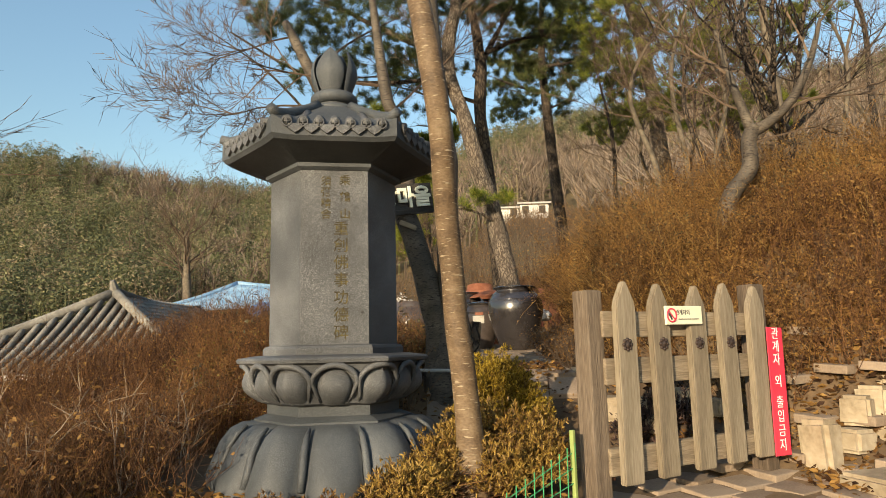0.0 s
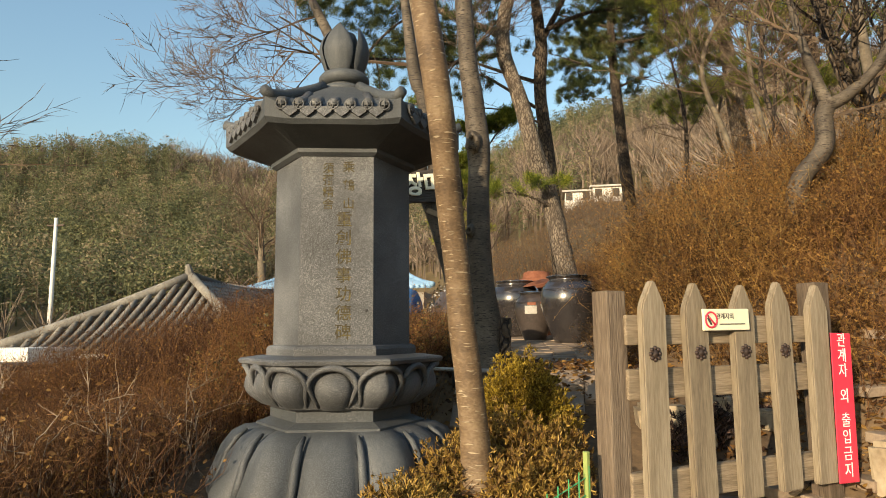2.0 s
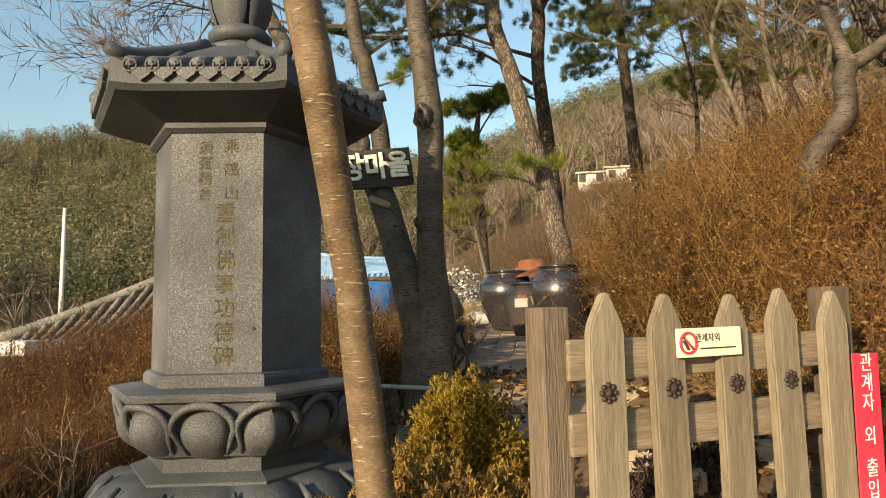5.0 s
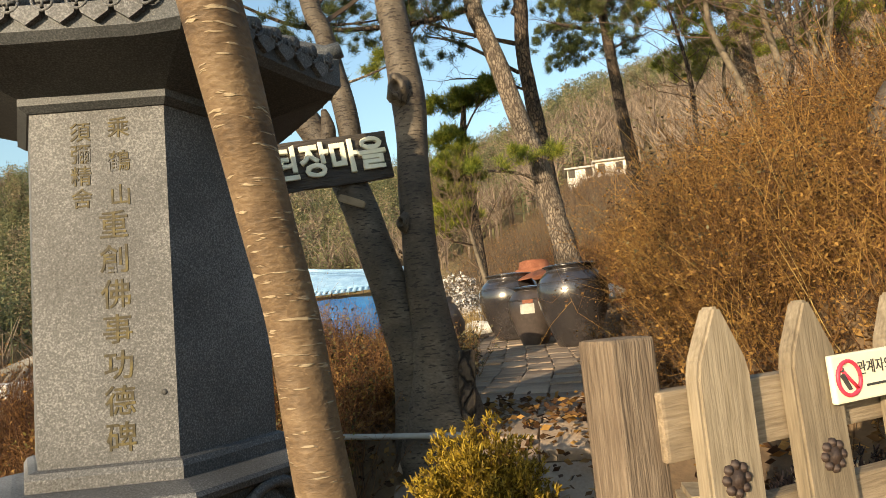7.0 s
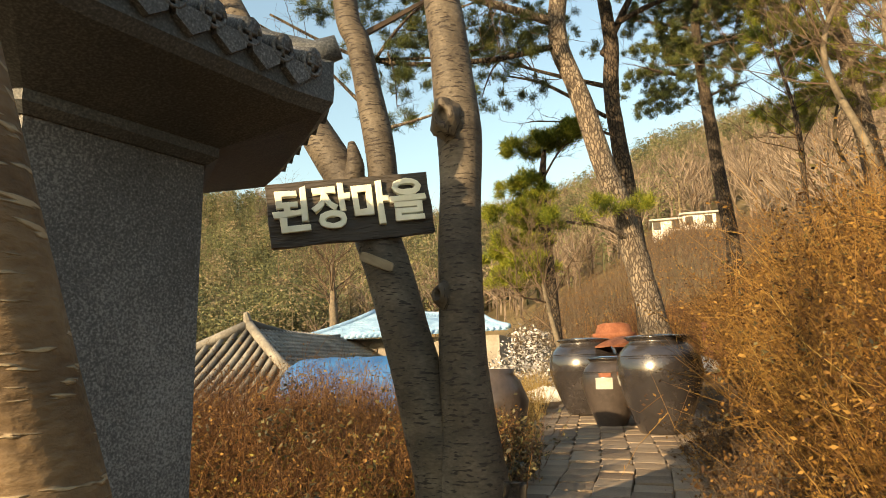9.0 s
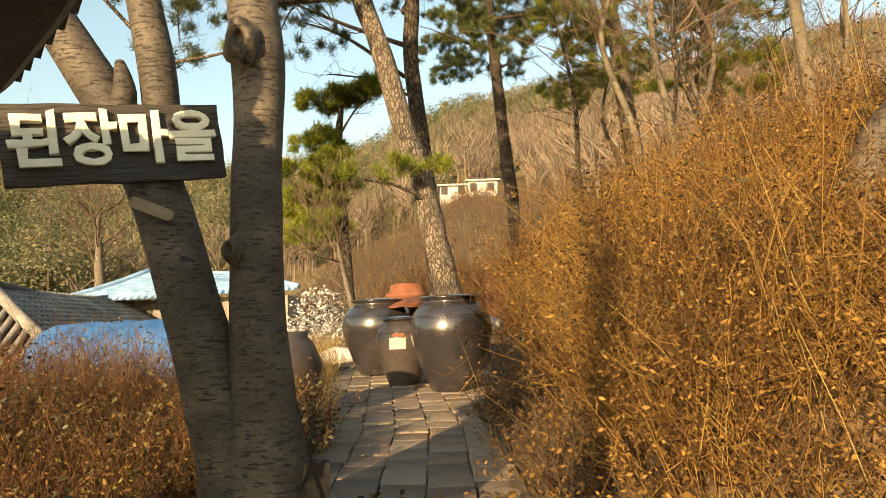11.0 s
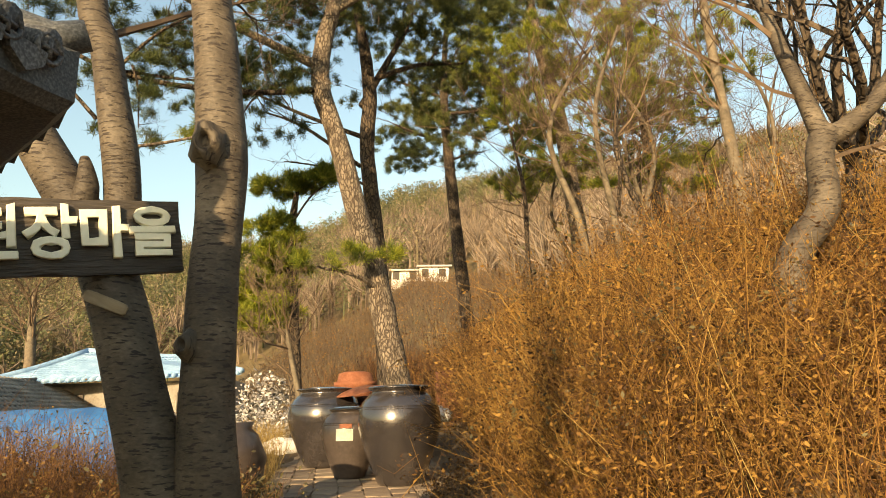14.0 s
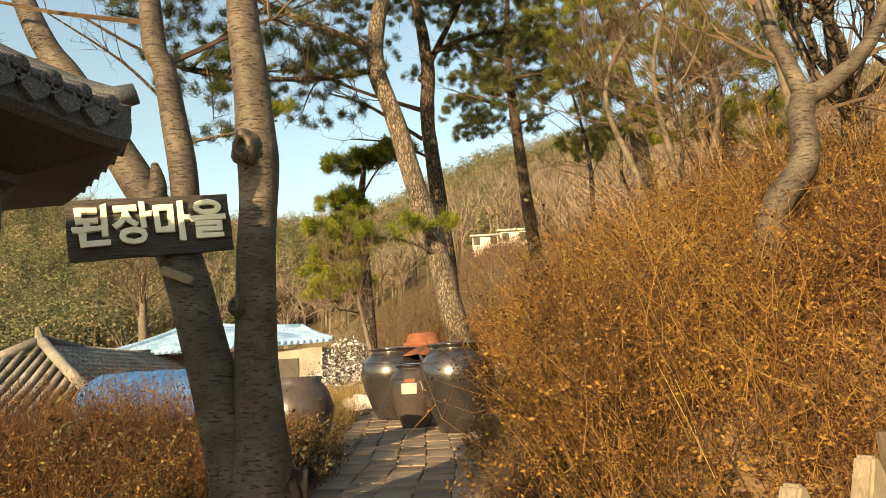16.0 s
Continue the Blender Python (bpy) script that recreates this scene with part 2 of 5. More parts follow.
FARPINE_PALE = mat("far_pine_pale", [(0.14, 0.118, 0.07), (0.25, 0.205, 0.125), (0.36, 0.295, 0.185)], 0.10, 0.85, 0, 0.5, island=0.25)


def thin(m, share):
    """Let part of the light through a leaf."""
    n, l = m.node_tree.nodes, m.node_tree.links
    b, o = n["Principled BSDF"], n["Material Output"]
    t = n.new("ShaderNodeBsdfTranslucent")
    l.new(b.inputs["Base Color"].links[0].from_socket, t.inputs["Color"])
    x = n.new("ShaderNodeMixShader")
    x.inputs[0].default_value = share
    l.new(b.outputs[0], x.inputs[1])
    l.new(t.outputs[0], x.inputs[2])
    l.new(x.outputs[0], o.inputs["Surface"])


for leafy, share in ((FARPINE, 0.35), (FARPINE_DARK, 0.35), (FARPINE_PALE, 0.35), (NEEDLE, 0.25), (NEEDLE_SUN, 0.4), (DRYLEAF, 0.3), (RUSTLEAF, 0.3), (GOLDLEAF, 0.35), (GRASSDRY, 0.25)):
    thin(leafy, share)


# ---- mesh helpers ----
rng = np.random.default_rng(7)


class Soup:
    """Collects vertices and faces for one mesh."""

    def __init__(self):
        self.v, self.f, self.k = [], [], 0

    def add(self, v, f):
        v = np.asarray(v, float).reshape(-1, 3)
        self.f += [tuple(int(i) + self.k for i in q) for q in f]
        self.v.append(v)
        self.k += len(v)
        return self

    def mesh(self, name, smooth=False):
        me = bpy.data.meshes.new(name)
        me.from_pydata(np.concatenate(self.v).tolist(), [], self.f)
        if smooth:
            me.shade_smooth()
        return me


def quads_mesh(name, v, smooth=False):
    """A mesh of separate quads from an array (n, 4, 3)."""
    n = len(v)
    me = bpy.data.meshes.new(name)
    me.vertices.add(4 * n)
    me.vertices.foreach_set("co", v.astype(np.float32).ravel())
    me.loops.add(4 * n)
    me.loops.foreach_set("vertex_index", np.arange(4 * n, dtype=np.int32))
    me.polygons.add(n)
    me.polygons.foreach_set("loop_start", np.arange(0, 4 * n, 4, dtype=np.int32))
    me.update(calc_edges=True)
    return me


def indexed_mesh(name, v, quads, smooth=False):
    n = len(quads)
    me = bpy.data.meshes.new(name)
    me.vertices.add(len(v))
    me.vertices.foreach_set("co", v.astype(np.float32).ravel())
    me.loops.add(4 * n)
    me.loops.foreach_set("vertex_index", quads.astype(np.int32).ravel())
    me.polygons.add(n)
    me.polygons.foreach_set("loop_start", np.arange(0, 4 * n, 4, dtype=np.int32))
    me.update(calc_edges=True)
    if smooth:
        me.shade_smooth()
    return me


def part(name, data, material, parent=None, label=""):
    if isinstance(data, bmesh.types.BMesh):
        me = bpy.data.meshes.new(name)
        data.to_mesh(me)
        data.free()
        data = me
    elif isinstance(data, Soup):
        data = data.mesh(name)
    if material is not None and not data.materials:
        data.materials.append(material)
    ob = new(name, data)
    if parent is not None:
        ob.parent = parent
    return tagged(ob, label)


def thing(name, m, label, category, group="", kind=""):
    ob = new(name)
    ob.empty_display_size = 0.1
    ob.matrix_world = m
    return tagged(ob, label, category, group, kind)


def box(sx, sy, sz, bevel=0.0, at=(0, 0, 0), jitter=0.0):
    bm = bmesh.new()
    bmesh.ops.create_cube(bm, size=1)
    for v in bm.verts:
        v.co = Vector((v.co.x * sx, v.co.y * sy, v.co.z * sz)) + Vector(at)
        if jitter:
            v.co += Vector(rng.uniform(-jitter, jitter, 3))
    if bevel:
        bmesh.ops.bevel(bm, geom=bm.edges[:], offset=bevel, segments=2, affect="EDGES", profile=0.6)
    return bm


def lathe(profile, n=40, smooth=True):
    """Turned body from (radius, height) pairs."""
    s = Soup()
    a = np.linspace(0, 2 * np.pi, n, endpoint=False)
    v = np.array([[r * np.cos(t), r * np.sin(t), z] for r, z in profile for t in a])
    f = [(i * n + j, i * n + (j + 1) % n, (i + 1) * n + (j + 1) % n, (i + 1) * n + j) for i in range(len(profile) - 1) for j in range(n)]
    s.add(v, f)
    return s.mesh("turned", smooth)


def prism(rings, sides=6, turn=0.0):
    """Stacked regular polygons: (circumradius, height) from the bottom up, capped."""
    s = Soup()
    v = []
    for r, z in rings:
        for j in range(sides):
            t = turn + 2 * np.pi * j / sides
            v.append((r * np.cos(t), r * np.sin(t), z))
    k = len(rings)
    f = [(i * sides + j, i * sides + (j + 1) % sides, (i + 1) * sides + (j + 1) % sides, (i + 1) * sides + j) for i in range(k - 1) for j in range(sides)]
    f += [tuple(range(sides - 1, -1, -1)), tuple((k - 1) * sides + j for j in range(sides))]
    return s.add(v, f)


def tube(soup, pts, radii, n=8, lumps=0.0):
    """A round limb through pts."""
    pts = [Vector(p) for p in pts]
    up = Vector((0.31, 0.17, 0.9)) if abs((pts[1] - pts[0]).normalized().z) < 0.85 else Vector((1, 0.2, 0))
    v = []
    for i, p in enumerate(pts):
        d = (pts[min(i + 1, len(pts) - 1)] - pts[max(i - 1, 0)]).normalized()
        a = d.cross(up).normalized()
        b = d.cross(a)
        for j in range(n):
            t = 2 * math.pi * j / n
            r = radii[i] * (1 + (lumps * noise.noise(p * 3 + Vector((math.cos(t), math.sin(t), 0))) if lumps else 0))
            v.append(p + a * (r * math.cos(t)) + b * (r * math.sin(t)))
    f = [(i * n + j, i * n + (j + 1) % n, (i + 1) * n + (j + 1) % n, (i + 1) * n + j) for i in range(len(pts) - 1) for j in range(n)]
    f += [tuple(range(n - 1, -1, -1)), tuple((len(pts) - 1) * n + j for j in range(n))]
    soup.add([tuple(q) for q in v], f)


def spline(pts, radii, steps=6):
    """Rounds off a line of points."""
    P, R = [Vector(p) for p in pts], list(radii)
    out, rad = [], []
    for i in range(len(P) - 1):
        p0, p1, p2, p3 = P[max(i - 1, 0)], P[i], P[i + 1], P[min(i + 2, len(P) - 1)]
        for k in range(steps):
            t = k / steps
            out.append(0.5 * ((2 * p1) + (p2 - p0) * t + (2 * p0 - 5 * p1 + 4 * p2 - p3) * t * t + (3 * p1 - p0 - 3 * p2 + p3) * t ** 3))
            rad.append(R[i] + (R[i + 1] - R[i]) * t)
    return out + [P[-1]], rad + [R[-1]]


def branches(soup, start, way, length, r0, depth, rand, spread=0.6, tips=None, kink=0.25, lift=0.1, kids=(3, 4)):
    """A branching limb; tips collects the ends of the last twigs."""
    p, d = Vector(start), Vector(way).normalized()
    n = 5 if depth > 0 else 3
    pts, rad = [p.copy()], [r0]
    for i in range(n):
        d = (d + Vector((rand.uniform(-kink, kink), rand.uniform(-kink, kink), rand.uniform(-kink, kink) + lift * 0.3))).normalized()
        p = p + d * (length / n)
        pts.append(p.copy())
        rad.append(r0 * (1 - 0.75 * (i + 1) / n))
    tube(soup, pts, rad, 6 if r0 > 0.02 else (4 if r0 > 0.006 else 3))
    if depth <= 0:
        if tips is not None:
            tips.append((pts[-1], d))
        return
    for k in range(rand.randint(*kids)):
        t = rand.uniform(0.25, 1.0)
        i = min(int(t * n), n - 1)
        q = pts[i].lerp(pts[i + 1], t * n - i)
        side = Vector((rand.uniform(-1, 1), rand.uniform(-1, 1), rand.uniform(-0.7, 1) + lift)).normalized()
        branches(soup, q, (pts[i + 1] - pts[i]).normalized() * (1 - spread) + side * spread, length * rand.uniform(0.45, 0.7), max(0.0022, r0 * 0.5), depth - 1, rand, spread, tips, kink, lift, kids)


def tufts(centres, ways, count, length, width, spread, gen, up=0.2):
    """Needle tufts: thin blades that fan out from each centre."""
    m = len(centres)
    d = ways[:, None, :] * (1 - spread) + gen.normal(0, 1, (m, count, 3)) * spread
    d[..., 2] += up * gen.random((m, count))
    d /= np.linalg.norm(d, axis=2, keepdims=True) + 1e-9
    side = np.cross(d, gen.normal(0, 1, (m, count, 3)))
    side /= np.linalg.norm(side, axis=2, keepdims=True) + 1e-9
    ln = (length * gen.uniform(0.6, 1.15, (m, count)))[..., None]
    o = centres[:, None, :] + gen.normal(0, length * 0.18, (m, count, 3))
    q = np.stack([o - side * width * 0.5, o + side * width * 0.5, o + d * ln + side * width * 0.2, o + d * ln - side * width * 0.2], 2)
    return q.reshape(-1, 4, 3)


def leaves(centres, size, gen, flat=0.3):
    """Loose leaves: bent diamonds of two halves are too fine to see, so one quad each."""
    m = len(centres)
    a = gen.normal(0, 1, (m, 3))
    a[:, 2] *= 1 - flat
    a /= np.linalg.norm(a, axis=1, keepdims=True)
    b = np.cross(a, gen.normal(0, 1, (m, 3)))
    b /= np.linalg.norm(b, axis=1, keepdims=True)
    s = (size * gen.uniform(0.5, 1.3, m))[:, None]
    return np.stack([centres - a * s, centres + b * s * 0.5 + a * s * 0.1, centres + a * s, centres - b * s * 0.5], 1)


def stems(base, tip, r, gen, bow=0.15, nodes=5):
    """Many thin three-sided stems from base to tip points."""
    m = len(base)
    t = np.linspace(0, 1, nodes)[None, :, None]
    off = gen.normal(0, 1, (m, 1, 3)) * np.linalg.norm(tip - base, axis=1)[:, None, None] * bow
    c = base[:, None, :] * (1 - t) + tip[:, None, :] * t + off * (t * (1 - t) * 2) + gen.normal(0, 0.008, (m, nodes, 3))
    d = tip - base
    d /= np.linalg.norm(d, axis=1, keepdims=True) + 1e-9
    a = np.cross(d, np.array([0.3, 0.9, 0.1]))
    a /= np.linalg.norm(a, axis=1, keepdims=True) + 1e-9
    b = np.cross(d, a)
    rad = (np.asarray(r).reshape(-1, 1) * (1 - 0.7 * np.linspace(0, 1, nodes))[None, :])[..., None]
    v = np.stack([c + (a * math.cos(g) + b * math.sin(g))[:, None, :] * rad for g in (0, 2.094, 4.189)], 2)
    i = np.arange(m)[:, None, None] * nodes * 3 + np.arange(nodes - 1)[None, :, None] * 3
    j = np.arange(3)[None, None, :]
    q = np.stack([i + j, i + (j + 1) % 3, i + 3 + (j + 1) % 3, i + 3 + j], -1).reshape(-1, 4)
    return v.reshape(-1, 3), q, c


def text_mesh(body, size, extrude, bevel=0.0, fat=0.0):
    cu = bpy.data.curves.new("writing", "FONT")
    cu.body, cu.size, cu.extrude, cu.bevel_depth = body, size, extrude, bevel
    cu.align_x, cu.align_y = "CENTER", "CENTER"
    cu.resolution_u = 3
    cu.offset = fat
    ob = bpy.data.objects.new("writing", cu)
    me = bpy.data.meshes.new_from_object(ob)
    bpy.data.objects.remove(ob)
    return me


# ---- the lie of the land ----
def smooth(a, b, x):
    t = np.clip((x - a) / (b - a), 0, 1)
    return t * t * (3 - 2 * t)


def land(x, y):
    x, y = np.asarray(x, float), np.asarray(y, float)
    way = np.interp(y, [-5, 0.3, 3.3, 4.25, 5.2, 9, 11, 14, 20, 30], [-0.5, -0.28, 0.2, 0.30, 0.80, 0.93, 1.05, 1.35, 1.6, 1.8])
    bed = np.interp(y, [-5, 0.3, 3.0, 4.9, 5.4, 9, 11, 14, 20, 30], [-0.5, -0.28, 0.28, 0.38, 0.8, 0.93, 1.05, 1.2, 1.0, 0.6])
    w = smooth(-0.1, 0.35, x)
    z = bed * (1 - w) + way * w
    drop = np.clip(-1.7 - x - 0.04 * np.clip(y - 6, 0, 30), 0, 14) * 0.26
    z = z - drop * smooth(-1, 4, y)
    edge = np.interp(y, [-4, 4.2, 4.9, 5.3, 9, 12, 20], [3.2, 2.35, 1.75, 1.1, 1.25, 1.5, 2.2])
    s = np.clip(x - edge, 0, 30)
    bank = np.where(s < 1.5, 0.62 * s, 0.93 + 0.16 * (s - 1.5)) * smooth(-2, 4.5, y)
    d = np.hypot(x, y)
    az = np.degrees(np.arctan2(x, y))
    tan = np.tan(np.radians(np.interp(az, [-100, -60, -35, -20, -5, 6, 18, 32, 60, 100], [4, 11, 15.0, 15.0, 14.6, 15.4, 17.8, 18.2, 14, 5])))
    power = np.interp(az, [-35, -12, 3, 15], [2.0, 1.6, 1.1, 1.25])
    far = tan * 130 * np.clip((d - 22) / 108, 0, 1) ** power
    far = far * (1 - 0.25 * smooth(140, 400, d)) + np.clip(d - 30, 0, 100) / 100 * 3 * np.sin(x * 0.06 + 1) * np.cos(y * 0.05)
    return z + bank * (1 - smooth(20, 60, d) * 0.7) + far


def land_bumpy(x, y):
    return land(x, y) + 0.02 * np.sin(x * 5.1 + y * 2.3) * np.cos(y * 4.7 - x) + 0.012 * np.sin(13 * x + 1.3) * np.sin(11 * y)


def grow(lo, hi, step, reach):
    a = list(np.arange(lo, hi, step))
    s = step
    while a[-1] < reach:
        s *= 1.13
        a.append(a[-1] + s)
    s = step
    while a[0] > -reach:
        s *= 1.13
        a.insert(0, a[0] - s)
    return np.array(a)


gx, gy = grow(-4, 5, 0.1, 900), grow(-1, 13, 0.1, 900)
GX, GY = np.meshgrid(gx, gy)
GZ = land_bumpy(GX, GY)
# the paved way is smooth and its soil lies just under the stones
pave = (GX > -0.35) & (GX < 1.2) & (GY > 4.7) & (GY < 12)
GZ = np.where(pave, land(GX, GY) - 0.03, GZ)
nx, ny = len(gx), len(gy)
ii = np.arange(nx * ny).reshape(ny, nx)
gq = np.stack([ii[:-1, :-1], ii[:-1, 1:], ii[1:, 1:], ii[1:, :-1]], -1).reshape(-1, 4)
gme = indexed_mesh("ground", np.stack([GX, GY, GZ], -1).reshape(-1, 3), gq, True)
gme.materials.append(SOIL)
gme.materials.append(HILL)
cd = np.hypot(GX[:-1, :-1], GY[:-1, :-1]).ravel()
gme.polygons.foreach_set("material_index", (cd > 26).astype(np.int32))
ground = tagged(new("ground", gme), "brown earth sloping up to a wooded hillside", "ground", kind="structure")


def at_land(x, y, dz=0.0, rz=0.0):
    return pose(x, y, float(land(x, y)) + dz, 0, 0, rz)


# ---- stone stele ----
def stele():
    th = 13.3
    root = thing("stone_stele", pose(-0.442, 4.189, 0.35, 0, 0, th) @ Matrix.Diagonal((0.95, 0.95, 0.95, 1)), "grey granite hexagonal stele with lotus base, roof and engraved text", "monument")
    base = Soup()
    # overturned lotus: petals swell out and down from the neck
    nseg, prof = 96, [(0.44, 0.30), (0.50, 0.288), (0.555, 0.25), (0.60, 0.18), (0.63, 0.09), (0.655, 0.02), (0.63, -0.06)]
    v = []
    for i, (r, z) in enumerate(prof):
        for j in range(nseg):
            a = 2 * math.pi * j / nseg
            hexr = math.cos(math.pi / 6) / math.cos(a % (math.pi / 3) - math.pi / 6)
            ph = abs(math.cos(a * 6))
            k = (i / 6.0)
            rr = r * (0.97 * (1 - k) * hexr + k * (0.90 + 0.10 * hexr)) * (1 + 0.15 * k * (ph ** 0.5 - 0.7))
            v.append((rr * math.cos(a), rr * math.sin(a), z + 0.05 * (ph ** 0.5 - 0.6) * math.sin(k * math.pi)))
    f = [(i * nseg + j, (i + 1) * nseg + j, (i + 1) * nseg + (j + 1) % nseg, i * nseg + (j + 1) % nseg) for i in range(6) for j in range(nseg)]
    base.add(v, f)
    lower = part("lotus_base", base.mesh("lotus_base", True), GRANITE_DARK, root, "grey stone base of drooping lotus petals")
    for k in range(12):
        a = 2 * math.pi * (k + 0.5) / 12
        rib = Soup()
        tube(rib, [((r) * math.cos(a) * 0.925, (r) * math.sin(a) * 0.925, z + 0.002) for r, z in prof[1:6]], [0.008, 0.015, 0.019, 0.021, 0.018], 8)
        part("petal_rib", rib.mesh("petal_rib", True), GRANITE_DARK, lower)
    part("neck", prism([(0.43, 0.29), (0.43, 0.31), (0.36, 0.335), (0.36, 0.42), (0.40, 0.44)]), GRANITE_DARK, root)
    bowl = part("lotus_bowl", prism([(0.36, 0.385), (0.41, 0.40), (0.455, 0.46), (0.475, 0.55), (0.49, 0.595), (0.525, 0.606), (0.53, 0.622), (0.52, 0.632), (0.42, 0.645)]), GRANITE, root, "granite bowl of upright lotus petals")
    # twelve broad petals round the bowl, one on each side and one over each corner, each in a thick rolled rim
    def bowl_point(ang, z, out):
        hexr = math.cos(math.pi / 6) / math.cos(ang % (math.pi / 3) - math.pi / 6)
        r = float(np.interp(z, [0.385, 0.40, 0.43, 0.47, 0.54, 0.60], [0.375, 0.40, 0.435, 0.46, 0.475, 0.485])) * (0.72 * hexr + 0.265)
        return ((r + out) * math.cos(ang), (r + out) * math.sin(ang), z)

    for k in range(12):
        a0 = math.radians(30 * k)
        pv = []
        for u in range(13):
            for t in range(9):
                x, yy = u / 6 - 1, t / 8
                wid = math.radians(12.4) * (0.72 + 0.28 * min(1, yy * 2.2)) * (1.0 if yy < 0.45 else math.sqrt(max(0.0, 1 - ((yy - 0.45) / 0.56) ** 2)))
                pv.append(bowl_point(a0 + x * wid, 0.392 + 0.186 * yy, 0.046 * math.sqrt(max(0.0, 1 - x * x)) * math.sin(math.pi * min(1, 0.10 + yy * 0.9)) - 0.006))
        pf = [(u * 9 + t, (u + 1) * 9 + t, (u + 1) * 9 + t + 1, u * 9 + t + 1) for u in range(12) for t in range(8)]
        part("petal", Soup().add(pv, pf).mesh("petal", True), GRANITE, bowl)
        rim = Soup()
        arc = [bowl_point(a0 + math.radians(14.4) * math.sin(q), 0.505 + 0.088 * math.cos(q), 0.020) for q in np.linspace(-1.55, 1.55, 13)]
        foot = [bowl_point(a0 + math.radians(14.4 - 1.2 * k), 0.505 - 0.032 * k, 0.016 - 0.008 * k) for k in (1, 2, 3)]
        head = [bowl_point(a0 - math.radians(14.4 - 1.2 * k), 0.505 - 0.032 * k, 0.016 - 0.008 * k) for k in (3, 2, 1)]
        arc = head + arc + foot
        tube(rim, arc, [0.005 + 0.011 * math.sin(math.pi * (0.08 + 0.84 * i / 18)) for i in range(19)], 8)
        part("petal_rim", rim.mesh("petal_rim", True), GRANITE, bowl)
    part("plinth", prism([(0.388, 0.635), (0.388, 0.675), (0.378, 0.69), (0.36, 0.695)]), GRANITE, root)
    body = part("shaft", prism([(0.354, 0.69), (0.354, 1.625)]), GRANITE, root, "polished granite shaft with gilt engraved characters")
    part("cornice", prism([(0.36, 1.62), (0.385, 1.635), (0.385, 1.655), (0.42, 1.665)]), GRANITE_DARK, root)
    # eaves: the underside rises outward, the top sweeps up to the finial
    roof = Soup()
    n = 72
    rings = [(0.40, 1.66), (0.605, 1.715), (0.628, 1.735), (0.628, 1.795), (0.585, 1.825), (0.48, 1.875), (0.36, 1.935), (0.25, 1.995), (0.17, 2.04)]
    v = []
    for i, (r, z) in enumerate(rings):
        for j in range(n):
            a = 2 * math.pi * j / n
            hexr = math.cos(math.pi / 6) / math.cos(((a) % (math.pi / 3)) - math.pi / 6)
            q = hexr if i < 6 else (hexr * 0.6 + 0.4)
            lift = (0, 0.008, 0.012, 0.045, 0.04)[i] * max(0, (hexr - 0.93) / 0.07) if i <= 4 else 0
            v.append((r * q * math.cos(a), r * q * math.sin(a), z + lift))
    f = [(i * n + j, i * n + (j + 1) % n, (i + 1) * n + (j + 1) % n, (i + 1) * n + j) for i in range(len(rings) - 1) for j in range(n)]
    f.append(tuple(range(n - 1, -1, -1)))
    roof.add(v, f)
    rf = part("roof", roof, GRANITE_DARK, root, "carved stone tiled roof with upturned eaves")
    for k in range(6):
        a = math.radians(60 * k)
        rid = Soup()
        pts = [((r) * math.cos(a), (r) * math.sin(a), z) for r, z in ((0.19, 2.035), (0.26, 1.995), (0.37, 1.94), (0.49, 1.885), (0.585, 1.855), (0.638, 1.872))]
        tube(rid, pts, [0.028, 0.028, 0.028, 0.030, 0.032, 0.026], 8)
        part("hip_ridge", rid.mesh("hip_ridge", True), GRANITE_DARK, rf)
        a2 = math.radians(60 * k + 30)
        M = Matrix.Rotation(a2, 4, "Z")
        ap = 0.628 * math.cos(math.pi / 6)
        for j in range(7):
            u = (j - 3) * 0.079
            # round tile end with a raised cross, and the ridge behind it
            s = Soup()
            inner = max(0.14, abs(u) * 1.15 * 1.2)
            pts = [(ap + 0.012, u, 1.800 + 0.012 * abs(u / 0.3) ** 2), (ap - 0.06, u, 1.832), (ap - 0.16, u, 1.872)]
            k2 = 1 - abs(u) / 0.36
            if k2 > 0.35:
                pts.append((ap - 0.30 * k2 - 0.06, u * 0.9, 1.925))
            tube(s, [tuple(M @ Vector(p)) for p in pts], [0.027] * len(pts), 10)
            part("tile_ridge", s.mesh("tile_ridge", True), GRANITE, rf)
            c = Soup()
            for g in (0, math.pi / 2):
                cx, cz = math.cos(g) * 0.015, math.sin(g) * 0.015
                tube(c, [tuple(M @ Vector((ap + 0.014, u - cx, 1.800 - cz))), tuple(M @ Vector((ap + 0.014, u + cx, 1.800 + cz)))], [0.0045, 0.0045], 5)
            ring = [tuple(M @ Vector((ap + 0.013, u + 0.024 * math.cos(q), 1.80 + 0.024 * math.sin(q)))) for q in np.linspace(0, 2 * math.pi, 13)]
            tube(c, ring, [0.005] * 13, 5)
            part("tile_end", c.mesh("tile_end", True), GRANITE, rf)
            if j < 6:
                p = Soup()
                um = u + 0.0395
                prof2 = [(um - 0.036, 1.79), (um + 0.036, 1.79), (um + 0.032, 1.765), (um, 1.742), (um - 0.032, 1.765)]
                vv = [tuple(M @ Vector((ap + dx, y, z))) for dx in (0.0, 0.016) for y, z in prof2]
                p.add(vv, [(0, 1, 2, 3, 4), (9, 8, 7, 6, 5)] + [(i, i + 5, (i + 1) % 5 + 5, (i + 1) % 5) for i in range(5)])
                part("drip_tile", p, GRANITE, rf)
